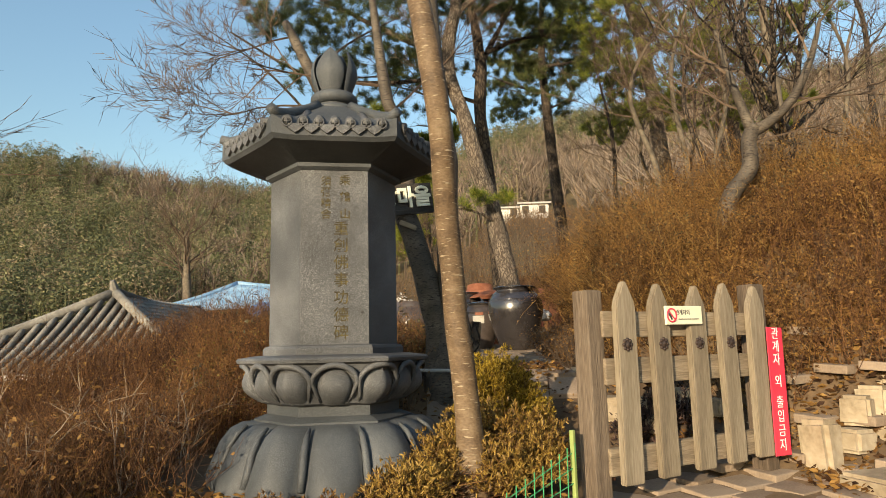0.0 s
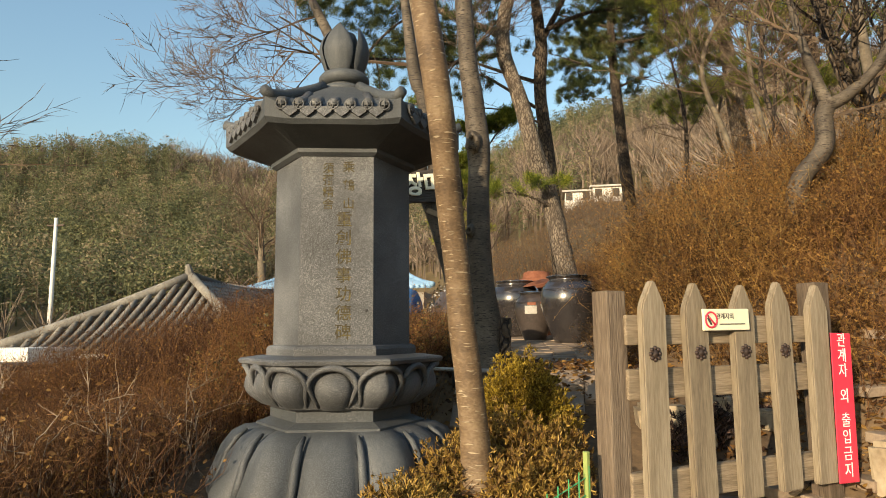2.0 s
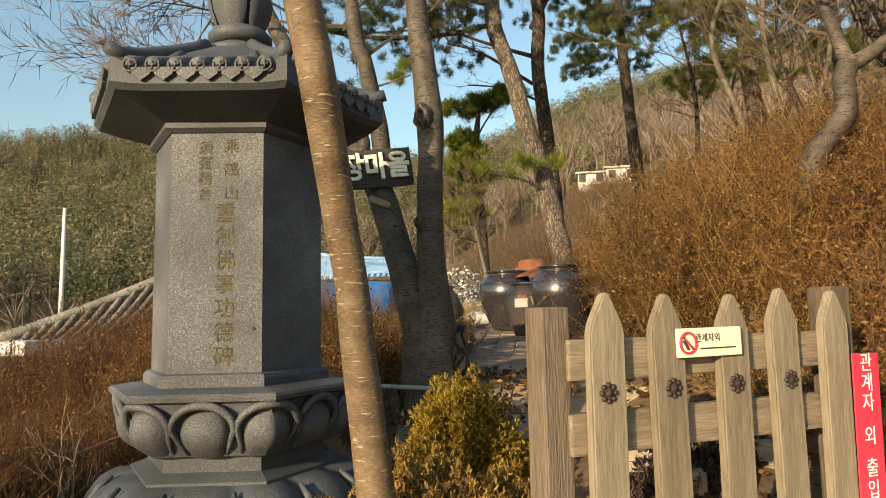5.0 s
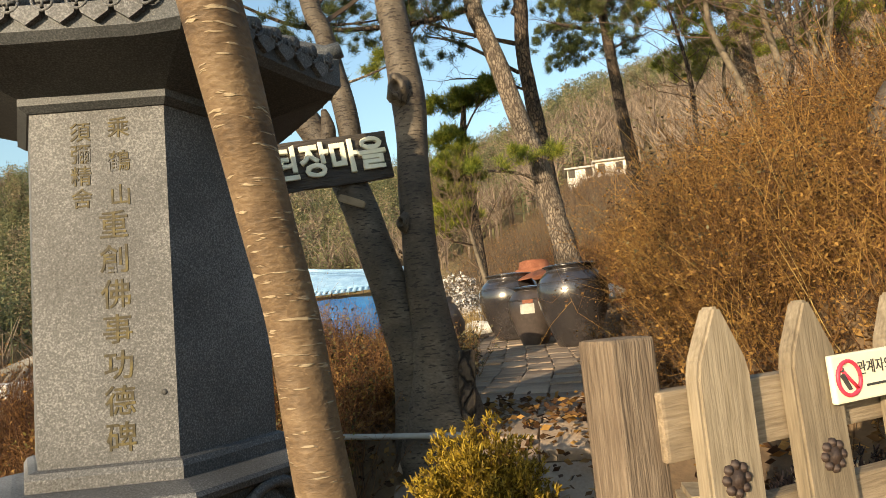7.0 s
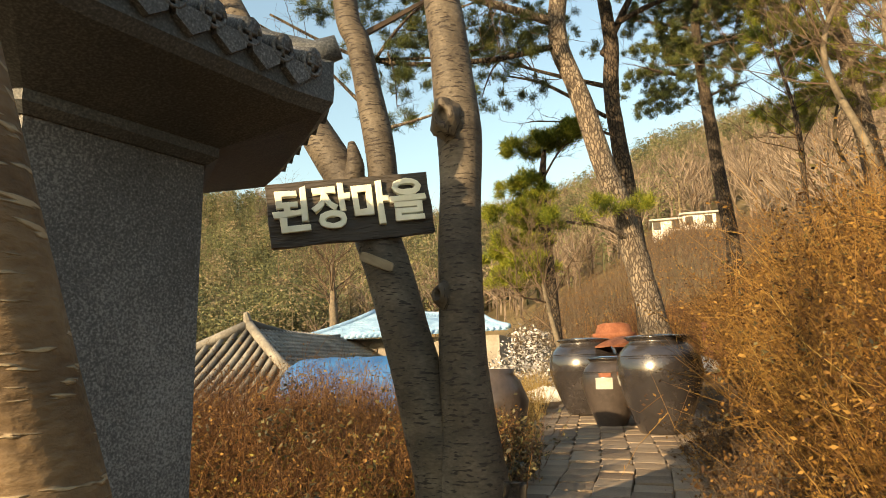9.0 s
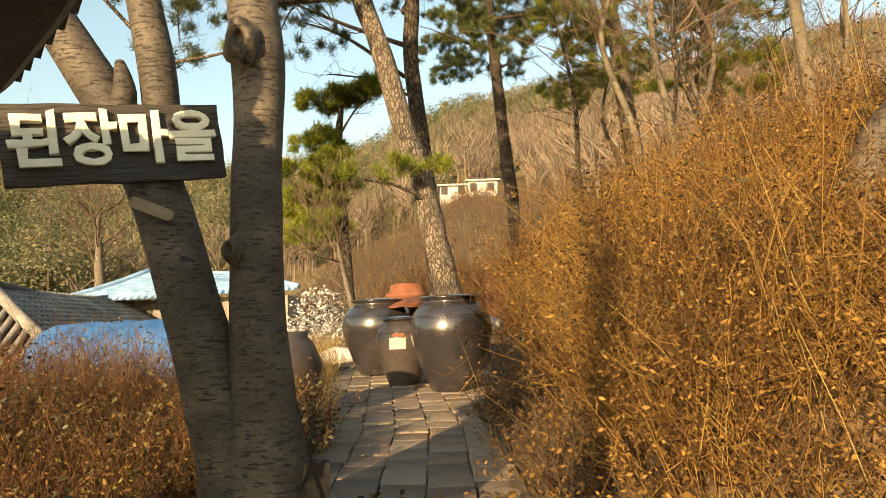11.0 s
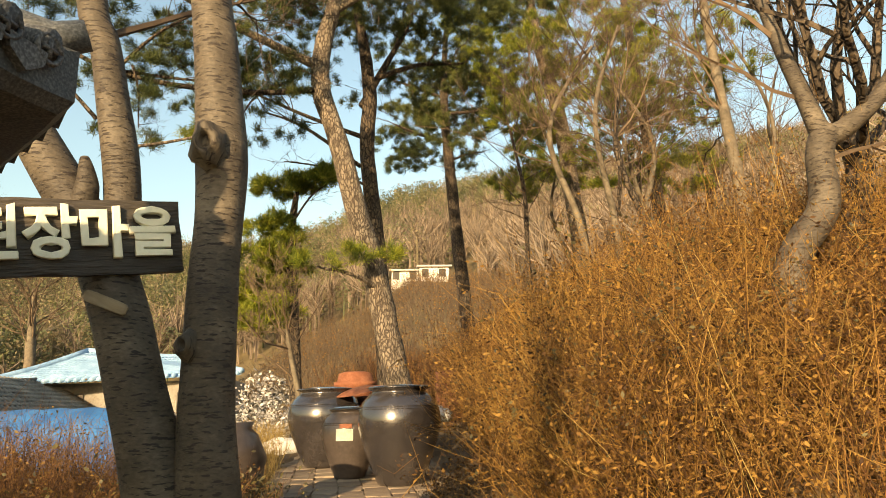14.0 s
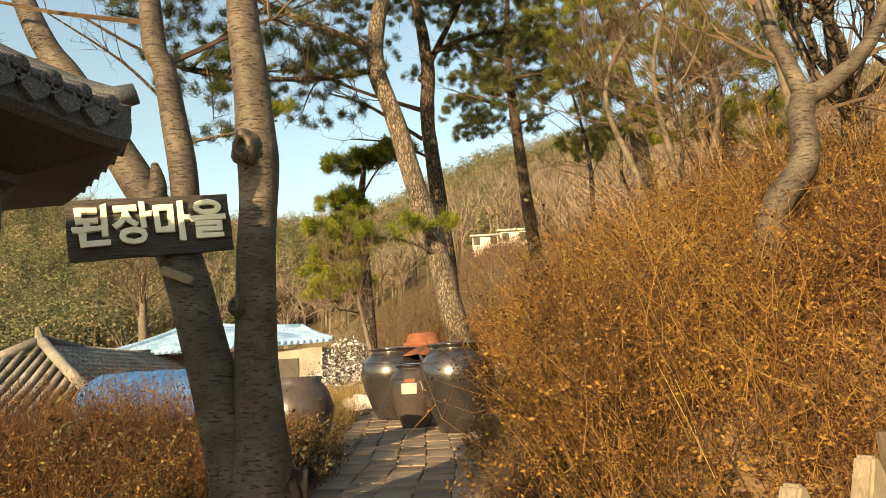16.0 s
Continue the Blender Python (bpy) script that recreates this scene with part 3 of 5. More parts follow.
    # finial: two rings and a bud in four leaves
    part("finial_ring", lathe([(0.0, 2.02), (0.162, 2.025), (0.168, 2.045), (0.155, 2.06), (0.105, 2.07), (0.10, 2.095)], 36), GRANITE_DARK, root)
    part("finial_ring", lathe([(0.10, 2.09), (0.125, 2.095), (0.138, 2.115), (0.137, 2.135), (0.12, 2.155), (0.10, 2.16), (0.0, 2.165)], 36), GRANITE_DARK, root)
    part("finial_bud", lathe([(0.0, 2.15), (0.070, 2.155), (0.075, 2.19), (0.085, 2.25), (0.085, 2.32), (0.06, 2.39), (0.0, 2.42)], 32), GRANITE_DARK, root)
    for k in range(4):
        a0 = math.radians(90 * k - 105)
        lv = []
        for i, (r, z, w) in enumerate(((0.074, 2.155, 34), (0.09, 2.19, 40), (0.110, 2.245, 42), (0.118, 2.29, 40), (0.108, 2.34, 34), (0.088, 2.385, 24), (0.065, 2.425, 6))):
            for j in range(9):
                x = j / 4 - 1
                a = a0 + math.radians(w) * x
                q = r + 0.022 * (1 - x * x) + (0.012 if abs(x) > 0.7 else 0)
                lv.append((q * math.cos(a), q * math.sin(a), z))
        lf_ = [(i * 9 + j, i * 9 + j + 1, i * 9 + j + 10, i * 9 + j + 9) for i in range(6) for j in range(8)]
        part("finial_leaf", Soup().add(lv, lf_).mesh("finial_leaf", True), GRANITE_DARK, root)
    # writing on the front face
    ap = 0.354 * math.cos(math.pi / 6)

    def put_char(ch, u, z, size):
        me = text_mesh(ch, size, 0.001, 0, 0.010 * size)
        ob = part("character", me, GILT, body)
        ob.matrix_local = Matrix.Translation((u, -ap - 0.0005, z - 0.30)) @ Matrix.Rotation(math.radians(90), 4, "X")

    for i, ch in enumerate("重創佛事功德碑"):
        put_char(ch, 0.034, 1.599 - 0.0912 * i, 0.080)
    for i, ch in enumerate("乘鶴山"):
        put_char(ch, 0.055, 1.863 - 0.092 * i, 0.060)
    for i, ch in enumerate("須彌精舍"):
        put_char(ch, -0.045, 1.857 - 0.060 * i, 0.056)
    # drill hole: a black cap on the face, its inner shade painted
    h = lathe([(0.0, 0.001), (0.008, 0.001), (0.008, -0.004)], 12)
    ho = part("drill_hole", h, INK_AND_HOLLOW_SHADE, body)
    ho.matrix_local = Matrix.Translation((0.145, -ap, 0.86)) @ Matrix.Rotation(math.radians(90), 4, "X")
    return root


stele()


# ---- wooden gate ----
GATE_TURN = 34.7
GATE = pose(0.971, 3.644, 0.31, 0, 0, GATE_TURN)


def picket(w, h, t):
    s = Soup()
    o = [(-w / 2, 0), (w / 2, 0), (w / 2, h - 0.115), (w * 0.44, h - 0.085), (0.008, h), (-0.008, h), (-w * 0.44, h - 0.085), (-w / 2, h - 0.115)]
    v = [(x, y, z) for y in (-t / 2, t / 2) for x, z in o]
    n = len(o)
    s.add(v, [tuple(range(n)), tuple(range(2 * n - 1, n - 1, -1))] + [(i, i + n, (i + 1) % n + n, (i + 1) % n) for i in range(n)])
    bm = bmesh.new()
    bm.from_mesh(s.mesh("picket"))
    bmesh.ops.recalc_face_normals(bm, faces=bm.faces[:])
    bmesh.ops.bevel(bm, geom=bm.edges[:], offset=0.005, segments=2, affect="EDGES")
    return bm


PICKETS = (0, 0.231, 0.478, 0.710, 0.929)


def gate():
    root = thing("picket_gate", GATE, "closed weathered wooden picket gate with iron fittings", "gate")
    for i in range(5):
        p = part("picket", picket(0.118, 0.858 + (0.01, 0.0, -0.008, 0.004, -0.01)[i], 0.034), WOOD, root)
        p.matrix_local = Matrix.Translation((PICKETS[i], 0, 0.075 + 0.006 * i)) @ Matrix.Rotation(math.radians((0.6, -0.5, 0.4, -0.7, 0.9)[i]), 4, "Y")
        if i < 4:
            st = part("iron_stud", lathe([(0.0, 0.012), (0.010, 0.010), (0.013, 0.006), (0.022, 0.005), (0.026, 0.0)], 8), IRON, root)
            st.matrix_local = Matrix.Translation((PICKETS[i], -0.017, 0.665)) @ Matrix.Rotation(math.radians(90), 4, "X")
            for q in range(8):
                b = part("stud_petal", lathe([(0.0, 0.010), (0.008, 0.006), (0.009, 0.0)], 6), IRON, st)
                b.matrix_local = Matrix.Translation((0.022 * math.cos(q * 0.785), 0.022 * math.sin(q * 0.785), 0))
    for z in (0.755, 0.55, 0.17):
        part("rail", box(1.10, 0.04, 0.115, 0.006, (0.45, 0.040, z)), RAILWOOD, root)
    for z in (0.76, 0.54, 0.14):
        hg = part("hinge", box(0.12, 0.008, 0.035, 0.002, (-0.075, 0.075, z)), RUST, root, "rusty iron strap hinge")
        s = Soup()
        tube(s, [(-0.05, 0.068, z - 0.05), (-0.05, 0.066, z + 0.05)], [0.013, 0.013], 8)
        part("hinge_pin", s, RUST, hg)
    return root


gate()
for u, w, h, dy, lab in ((-0.10, 0.092, 0.905, 0.165, "square weathered wooden post hung with the gate"), (1.035, 0.095, 0.965, 0.075, "square weathered wooden post that closes the gate")):
    po = part("gate_post", box(w, w, h + 0.25, 0.008, (0, 0, (h - 0.25) / 2)), OLDPOST)
    po.matrix_world = (pose(0.818, 3.636, 0.31, 0, 0, GATE_TURN) if u < 0 else GATE @ Matrix.Translation((u, dy, 0)))
    tagged(po, lab, "post", "gate posts")

# warning plate on the pickets
pl = thing("warning_sign", GATE @ Matrix.Translation((0.369, -0.026, 0.794)) @ Matrix.Rotation(math.radians(-0.5), 4, "Y"), "cream no-entry plate screwed to the gate pickets", "sign")
part("plate", box(0.25, 0.012, 0.086, 0.004), CREAM, pl)
rg = Soup()
tube(rg, [(-0.088 + 0.030 * math.cos(q), -0.008, 0.030 * math.sin(q)) for q in np.linspace(0, 2 * math.pi, 25)], [0.0038] * 25, 6)
tube(rg, [(-0.088 - 0.021, -0.008, 0.021), (-0.088 + 0.021, -0.008, -0.021)], [0.0034, 0.0034], 6)
part("prohibition_ring", rg.mesh("ring", True), RED, pl, "red prohibition ring")
fg = Soup()
tube(fg, [(-0.088, -0.0075, -0.019), (-0.104, -0.0075, 0.008)], [0.004, 0.005], 6)
tube(fg, [(-0.104, -0.0075, 0.013), (-0.104, -0.0075, 0.019)], [0.0045, 0.0045], 6)
part("pictogram", fg, INK_AND_HOLLOW_SHADE, pl)
tx = part("writing", text_mesh("관계자외", 0.027, 0.0006), INK_AND_HOLLOW_SHADE, pl)
tx.matrix_local = Matrix.Translation((-0.012, -0.0072, 0.012)) @ Matrix.Rotation(math.radians(90), 4, "X")
part("small_print", box(0.14, 0.002, 0.004, 0, (0.028, -0.0068, -0.018)), INK_AND_HOLLOW_SHADE, pl)

# red strip beside the last picket
rs = thing("red_notice_strip", GATE @ Matrix.Translation((1.045, -0.028, 0.415)) @ Matrix.Rotation(math.radians(1.5), 4, "Y"), "red vertical strip with white Korean no-entry words", "sign")
part("strip", box(0.128, 0.006, 0.64, 0.002), RED, rs)
for i, ch in enumerate("관계자 외 출입금지"):
    zz = 0.285 - (0, 0.066, 0.132, 0, 0.241, 0, 0.345, 0.415, 0.485, 0.555)[i]
    if ch == " ":
        continue
    c = part("character", text_mesh(ch, 0.066, 0.0006), WHITE, rs)
    c.matrix_local = Matrix.Translation((0, -0.0036, zz)) @ Matrix.Rotation(math.radians(90), 4, "X")


# ---- trees near the way ----
def trunk_tree(name, label, limbs, material, group=""):
    """A tree of hand-set limbs: (part name, points, radii)."""
    root = thing(name, Matrix.Translation(limbs[0][1][0]), label, "tree", group)
    o = Vector(limbs[0][1][0])
    for pn, pts, rad in limbs:
        s = Soup()
        p, r = spline([Vector(q) - o for q in pts], rad, 8)
        tube(s, p, r, 18, 0.12)
        part(pn, s.mesh(pn, True), material, root)
    return root


front_tree = trunk_tree("cherry_tree", "slender bare cherry tree with glossy banded bark", [
    ("trunk", [(0.30, 3.76, 0.15), (0.285, 3.75, 0.45), (0.27, 3.73, 0.70), (0.255, 3.71, 0.90), (0.235, 3.69, 1.10), (0.225, 3.66, 1.30), (0.212, 3.60, 1.50), (0.207, 3.52, 1.70), (0.200, 3.44, 1.90), (0.175, 3.37, 2.15), (0.12, 3.36, 2.50), (0.06, 3.4, 3.0), (0.0, 3.55, 3.9)], [0.088, 0.070, 0.060, 0.056, 0.054, 0.053, 0.053, 0.053, 0.053, 0.052, 0.050, 0.046, 0.03]),
], BARK_A)
fork_tree = trunk_tree("forked_cherry_tree", "two-stemmed cherry tree with dark horizontally marked bark", [
    ("trunk", [(0.17, 5.32, 0.55), (0.165, 5.31, 0.85), (0.15, 5.30, 1.10), (0.137, 5.30, 1.30), (0.122, 5.30, 1.50), (0.118, 5.30, 1.70), (0.120, 5.30, 1.90), (0.130, 5.30, 2.10), (0.128, 5.30, 2.30), (0.109, 5.30, 2.50), (0.087, 5.30, 2.70), (0.066, 5.30, 2.90), (0.03, 5.32, 3.5), (0.0, 5.4, 4.6)], [0.25, 0.18, 0.115, 0.088, 0.080, 0.076, 0.074, 0.074, 0.078, 0.070, 0.066, 0.062, 0.055, 0.04]),
    ("second_stem", [(0.09, 5.37, 0.6), (0.07, 5.36, 0.95), (0.045, 5.34, 1.15), (0.0, 5.33, 1.30), (-0.052, 5.32, 1.50), (-0.11, 5.32, 1.70), (-0.17, 5.32, 1.90), (-0.225, 5.32, 2.06)], [0.17, 0.135, 0.105, 0.092, 0.086, 0.082, 0.08, 0.082]),
    ("leaning_limb", [(-0.20, 5.32, 2.0), (-0.265, 5.32, 2.10), (-0.33, 5.32, 2.20), (-0.455, 5.32, 2.40), (-0.66, 5.33, 2.70), (-0.80, 5.34, 2.90), (-1.1, 5.4, 3.5)], [0.075, 0.072, 0.068, 0.064, 0.058, 0.05, 0.03]),
    ("upright_limb", [(-0.145, 5.33, 1.95), (-0.155, 5.32, 2.10), (-0.18, 5.32, 2.30), (-0.22, 5.32, 2.50), (-0.262, 5.32, 2.70), (-0.32, 5.32, 2.90), (-0.45, 5.4, 3.9)], [0.06, 0.055, 0.053, 0.050, 0.047, 0.044, 0.02]),
    ("broken_stub", [(-0.27, 5.29, 2.12), (-0.25, 5.27, 2.20), (-0.265, 5.27, 2.29)], [0.045, 0.034, 0.012]),
], BARK_B)


def knot(parent, x, y, z, r, turn):
    """A healed stub: a rough swollen collar round a sunken heart."""
    bm = lathe([(0, 0.35 * r), (0.28 * r, 0.38 * r), (0.42 * r, 0.75 * r), (0.62 * r, 1.0 * r), (0.85 * r, 0.95 * r), (1.1 * r, 0.55 * r), (1.35 * r, 0.1 * r), (1.5 * r, -0.3 * r)], 20)
    for v in bm.vertices:
        v.co += v.co.normalized() * noise.noise(v.co * 38 + Vector((x * 40, z * 9, 0))) * r * 0.45
    k = part("knot", bm, BARK_B, parent, "healed branch stub")
    k.matrix_local = parent.matrix_world.inverted() @ Matrix.Translation((x, y, z)) @ Matrix.Rotation(radians(turn), 4, "Z") @ Matrix.Rotation(radians(90), 4, "X") @ Matrix.Diagonal((0.85, 1.25, 1.0, 1))


knot(fork_tree, 0.105, 5.215, 2.31, 0.042, 0)
knot(fork_tree, 0.075, 5.235, 1.72, 0.026, -20)
cut = part("cut_stub", box(0.05, 0.05, 0.05, 0.012), CUTWOOD, fork_tree, "pale sawn branch scar")
cut.matrix_local = fork_tree.matrix_world.inverted() @ Matrix.Translation((-0.155, 5.24, 1.845)) @ Matrix.Rotation(0.4, 4, "Y") @ Matrix.Diagonal((2.6, 0.3, 0.7, 1))

# bare crowns of the cherries, out to the side of the sky
rr = random.Random(4)
s = Soup()
tips = []
for st, way, ln, r in (((-0.33, 5.33, 2.92), (-1, -0.1, 0.1), 0.95, 0.014), ((-0.72, 5.33, 2.78), (-1, -0.2, 0.1), 0.9, 0.012), ((-1.04, 5.39, 3.38), (-1, 0.2, 0.0), 0.8, 0.011),
                       ((-0.43, 5.38, 3.7), (-0.6, 0.2, 0.8), 1.3, 0.013), ((0.03, 5.32, 3.5), (0.3, 0.3, 0.9), 1.5, 0.013), ((0.03, 5.33, 3.6), (-0.8, 0.2, 0.6), 1.3, 0.013), ((-0.265, 5.32, 2.72), (0.4, 0.5, 0.6), 1.2, 0.014)):
    branches(s, Vector(st) - fork_tree.location, way, ln, r, 4, rr, 0.45, tips, 0.14, 0.05, (4, 6))
part("bare_crown", s, TWIG, fork_tree, "tangle of thin bare twigs")
s = Soup()
for st, way, ln, r in (((0.035, 3.45, 3.3), (-0.8, 0.5, 0.5), 1.6, 0.016), ((0.02, 3.5, 3.6), (0.6, 0.5, 0.7), 1.5, 0.016), ((0.0, 3.55, 3.75), (-0.3, -0.5, 0.9), 1.3, 0.014)):
    branches(s, Vector(st) - front_tree.location, way, ln, r, 3, rr, 0.5, None, 0.16, 0.1)
part("bare_crown", s, TWIG, front_tree)

# wooden village sign
A, B = Vector((-0.475, 5.075, 1.990)), Vector((0.006, 5.335, 2.057))
sg = thing("wooden_sign_board", Matrix.Identity(4), "dark rough wooden board with cream raised Korean letters", "sign")
sg.matrix_world = Matrix.Translation((A + B) / 2) @ Matrix.Rotation(math.atan2(0.26, 0.481), 4, "Z") @ Matrix.Rotation(-math.atan2(0.067, 0.547), 4, "Y")
bm = box(0.55, 0.032, 0.215, 0)
bmesh.ops.subdivide_edges(bm, edges=bm.edges[:], cuts=7, use_grid_fill=True)
for v in bm.verts:
    v.co += Vector((noise.noise(v.co * 14) * 0.006, noise.noise(v.co * 22 + Vector((3, 3, 3))) * 0.006, noise.noise(v.co * 14 + Vector((9, 0, 0))) * 0.005))
part("board", bm, BOARD, sg)
for i, ch in enumerate("된장마을"):
    lm = text_mesh(ch, 0.150, 0.007, 0.003, 0.0018)
    for v in lm.vertices:
        v.co += Vector((noise.noise(v.co * 55 + Vector((i * 7, 0, 0))), noise.noise(v.co * 55 + Vector((0, i * 7, 5))), 0)) * 0.0045
    c = part("letter", lm, PAINT, sg, "cream painted raised letter")
    c.matrix_local = Matrix.Translation((-0.195 + 0.13 * i, -0.024, (-0.002, 0.0, 0.0, 0.002)[i])) @ Matrix.Rotation(radians(90), 4, "X") @ Matrix.Diagonal((0.95, 1.06, 1, 1))


# ---- pines ----
FAR_TURN = pose(0, 0, 0, 0, 0, 1.0)      # everything beyond the fork lies a degree to the west


def needle_pads(pads, count, length, width, gen, per=1.0):
    """Flat-bottomed cushions of tufts: pads are (centre, radius, thickness)."""
    cs, ws = [], []
    for c, r, h in pads:
        m = max(8, int(per * r * r * 170))
        k = max(2, m // 9)
        a = gen.uniform(0, 2 * np.pi, k)
        q = r * np.sqrt(gen.random(k))
        z = h * (gen.random(k) ** 0.7) * (1 - (q / r) ** 2 * 0.6)
        a, q, z = np.repeat(a, 9), np.repeat(q, 9), np.repeat(z, 9)
        p = np.stack([q * np.cos(a), q * np.sin(a), z], 1) + np.array(c)
        p += gen.normal(0, 0.35, p.shape) * length * np.array([1, 1, 0.7])
        w = np.stack([np.cos(a) * q / r, np.sin(a) * q / r, 0.6 + 0 * a], 1)
        cs.append(p)
        ws.append(w / np.linalg.norm(w, axis=1, keepdims=True))
    return tufts(np.concatenate(cs), np.concatenate(ws), count, length, width, 0.5, gen)


def pine(label, trunk, radii, limbs, pads, bark_m=PINEBARK, needle_m=NEEDLE, seed=1, count=16, length=0.085, width=0.0055, per=1.0, name="pine_tree"):
    root = thing(name, FAR_TURN @ Matrix.Translation(trunk[0]), label, "tree", "pines")
    o = Vector(trunk[0])
    p, r = spline([Vector(q) - o for q in trunk], radii, 6)
    s = Soup()
    tube(s, p, r, 14, 0.15)
    part("trunk", s.mesh("trunk", True), bark_m, root)
    rd = random.Random(seed)
    gen = np.random.default_rng(seed)
    for st, en, r0 in limbs:
        s = Soup()
        a, b = Vector(st) - o, Vector(en) - o
        mid = a.lerp(b, 0.5) + Vector((rd.uniform(-0.15, 0.15), rd.uniform(-0.15, 0.15), rd.uniform(-0.1, 0.2))) * (b - a).length * 0.6
        q, rr_ = spline([a, mid, b], [r0, r0 * 0.7, r0 * 0.3], 6)
        tube(s, q, rr_, 7, 0.1)
        for k in range(5):
            t = rd.uniform(0.4, 1)
            branches(s, q[int(t * (len(q) - 1))], (b - a).normalized() + Vector((rd.uniform(-0.8, 0.8), rd.uniform(-0.8, 0.8), rd.uniform(-0.2, 0.6))), (b - a).length * 0.4, r0 * 0.3, 2, rd, 0.5, None, 0.3, 0.1, (2, 3))
        part("limb", s.mesh("limb", True), bark_m, root)
    quads = needle_pads([(np.array(c) - np.array(trunk[0]), rad, h) for c, rad, h in pads], count, length, width, gen, per)
    part("needles", quads_mesh("needles", quads), needle_m, root, "dense tufts of green needles")
    return root


def scatter_pads(rd, lo, hi, n, r, h):
    return [((rd.uniform(lo[0], hi[0]), rd.uniform(lo[1], hi[1]), rd.uniform(lo[2], hi[2])), rd.uniform(*r), h * rd.uniform(0.7, 1.3)) for _ in range(n)]


rd = random.Random(11)
# leaning pine behind the jars, with one low bright spray
pads = scatter_pads(rd, (-2.6, 9.2, 6.2), (2.2, 12.2, 8.6), 60, (0.35, 0.75), 0.25)
pine("tall leaning red pine with scaly grey-brown bark", [(1.10, 10.5, 0.9), (0.95, 10.5, 1.8), (0.73, 10.5, 2.96), (0.53, 10.5, 3.68), (0.32, 10.5, 4.51), (0.11, 10.5, 5.23), (0.13, 10.5, 5.80), (0.25, 10.5, 6.35), (0.3, 10.6, 7.6)], [0.16, 0.145, 0.13, 0.12, 0.113, 0.108, 0.10, 0.09, 0.04],
     [((0.07, 10.5, 5.5), (-1.8, 10.2, 6.4), 0.06), ((0.2, 10.5, 6.2), (1.5, 10.2, 7.2), 0.06), ((0.25, 10.5, 6.6), (-1.2, 11, 7.6), 0.05), ((0.3, 10.6, 7.2), (1.2, 11.3, 8.0), 0.04)], pads, seed=3, per=2.8)
br = [((0.68, 10.1, 3.05), 0.30, 0.18), ((0.43, 10.0, 3.02), 0.26, 0.15), ((0.18, 9.95, 2.98), 0.24, 0.15), ((-0.02, 9.9, 3.02), 0.18, 0.14), ((0.86, 10.1, 3.10), 0.16, 0.12)]
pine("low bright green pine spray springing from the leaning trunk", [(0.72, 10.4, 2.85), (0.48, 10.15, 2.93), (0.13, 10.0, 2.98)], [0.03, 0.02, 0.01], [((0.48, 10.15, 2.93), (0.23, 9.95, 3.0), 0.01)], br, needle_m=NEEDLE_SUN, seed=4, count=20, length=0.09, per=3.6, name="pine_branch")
# dark pine behind it
pads = scatter_pads(rd, (-2.5, 11.5, 6.6), (3.0, 14.5, 9.6), 60, (0.4, 0.85), 0.25)
pine("dark forked pine with black-brown bark", [(0.95, 13, 1.2), (0.86, 13, 2.6), (0.74, 13, 4.16), (0.62, 13, 5.53), (0.67, 13, 6.4), (0.53, 13, 7.6), (0.3, 13, 8.8)], [0.15, 0.135, 0.125, 0.115, 0.11, 0.08, 0.03],
     [((0.55, 13, 6.2), (1.3, 13, 7.6), 0.07), ((0.8, 13, 6.7), (2.2, 13.2, 7.1), 0.05), ((0.53, 13, 5.2), (-0.9, 12.6, 5.9), 0.035), ((0.6, 13, 4.9), (-0.6, 12.8, 5.2), 0.025), ((0.52, 13, 5.7), (-1.4, 13.4, 6.7), 0.04)], pads, DARKBARK, seed=5, per=2.8)
# pine over the sign, behind the fork
rc = random.Random(77)
pads = scatter_pads(rd, (-2.5, 8.0, 4.8), (-0.2, 10.5, 6.6), 40, (0.3, 0.6), 0.22) + scatter_pads(rc, (-2.1, 9.0, 4.1), (-1.25, 9.8, 5.2), 12, (0.16, 0.34), 0.16) + scatter_pads(rc, (-1.1, 10.4, 4.7), (0.0, 11.4, 5.9), 14, (0.18, 0.38), 0.16)
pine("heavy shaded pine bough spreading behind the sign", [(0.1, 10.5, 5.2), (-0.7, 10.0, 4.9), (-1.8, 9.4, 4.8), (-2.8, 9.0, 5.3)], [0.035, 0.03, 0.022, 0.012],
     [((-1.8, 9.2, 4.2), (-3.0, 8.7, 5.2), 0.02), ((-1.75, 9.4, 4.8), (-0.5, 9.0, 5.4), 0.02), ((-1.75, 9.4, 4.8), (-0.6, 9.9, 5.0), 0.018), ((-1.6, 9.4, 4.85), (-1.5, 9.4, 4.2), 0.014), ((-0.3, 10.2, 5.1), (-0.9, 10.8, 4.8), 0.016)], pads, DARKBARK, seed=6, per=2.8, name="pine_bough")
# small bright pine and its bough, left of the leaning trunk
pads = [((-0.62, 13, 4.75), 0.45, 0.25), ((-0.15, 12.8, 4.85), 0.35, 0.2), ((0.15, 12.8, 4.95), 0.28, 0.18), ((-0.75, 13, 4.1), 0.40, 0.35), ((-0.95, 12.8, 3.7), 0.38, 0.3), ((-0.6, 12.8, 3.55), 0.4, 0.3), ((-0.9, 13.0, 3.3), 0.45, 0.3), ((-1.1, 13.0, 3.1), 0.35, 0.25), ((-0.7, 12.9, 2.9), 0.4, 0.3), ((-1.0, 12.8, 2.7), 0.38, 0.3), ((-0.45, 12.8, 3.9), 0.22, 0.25)]
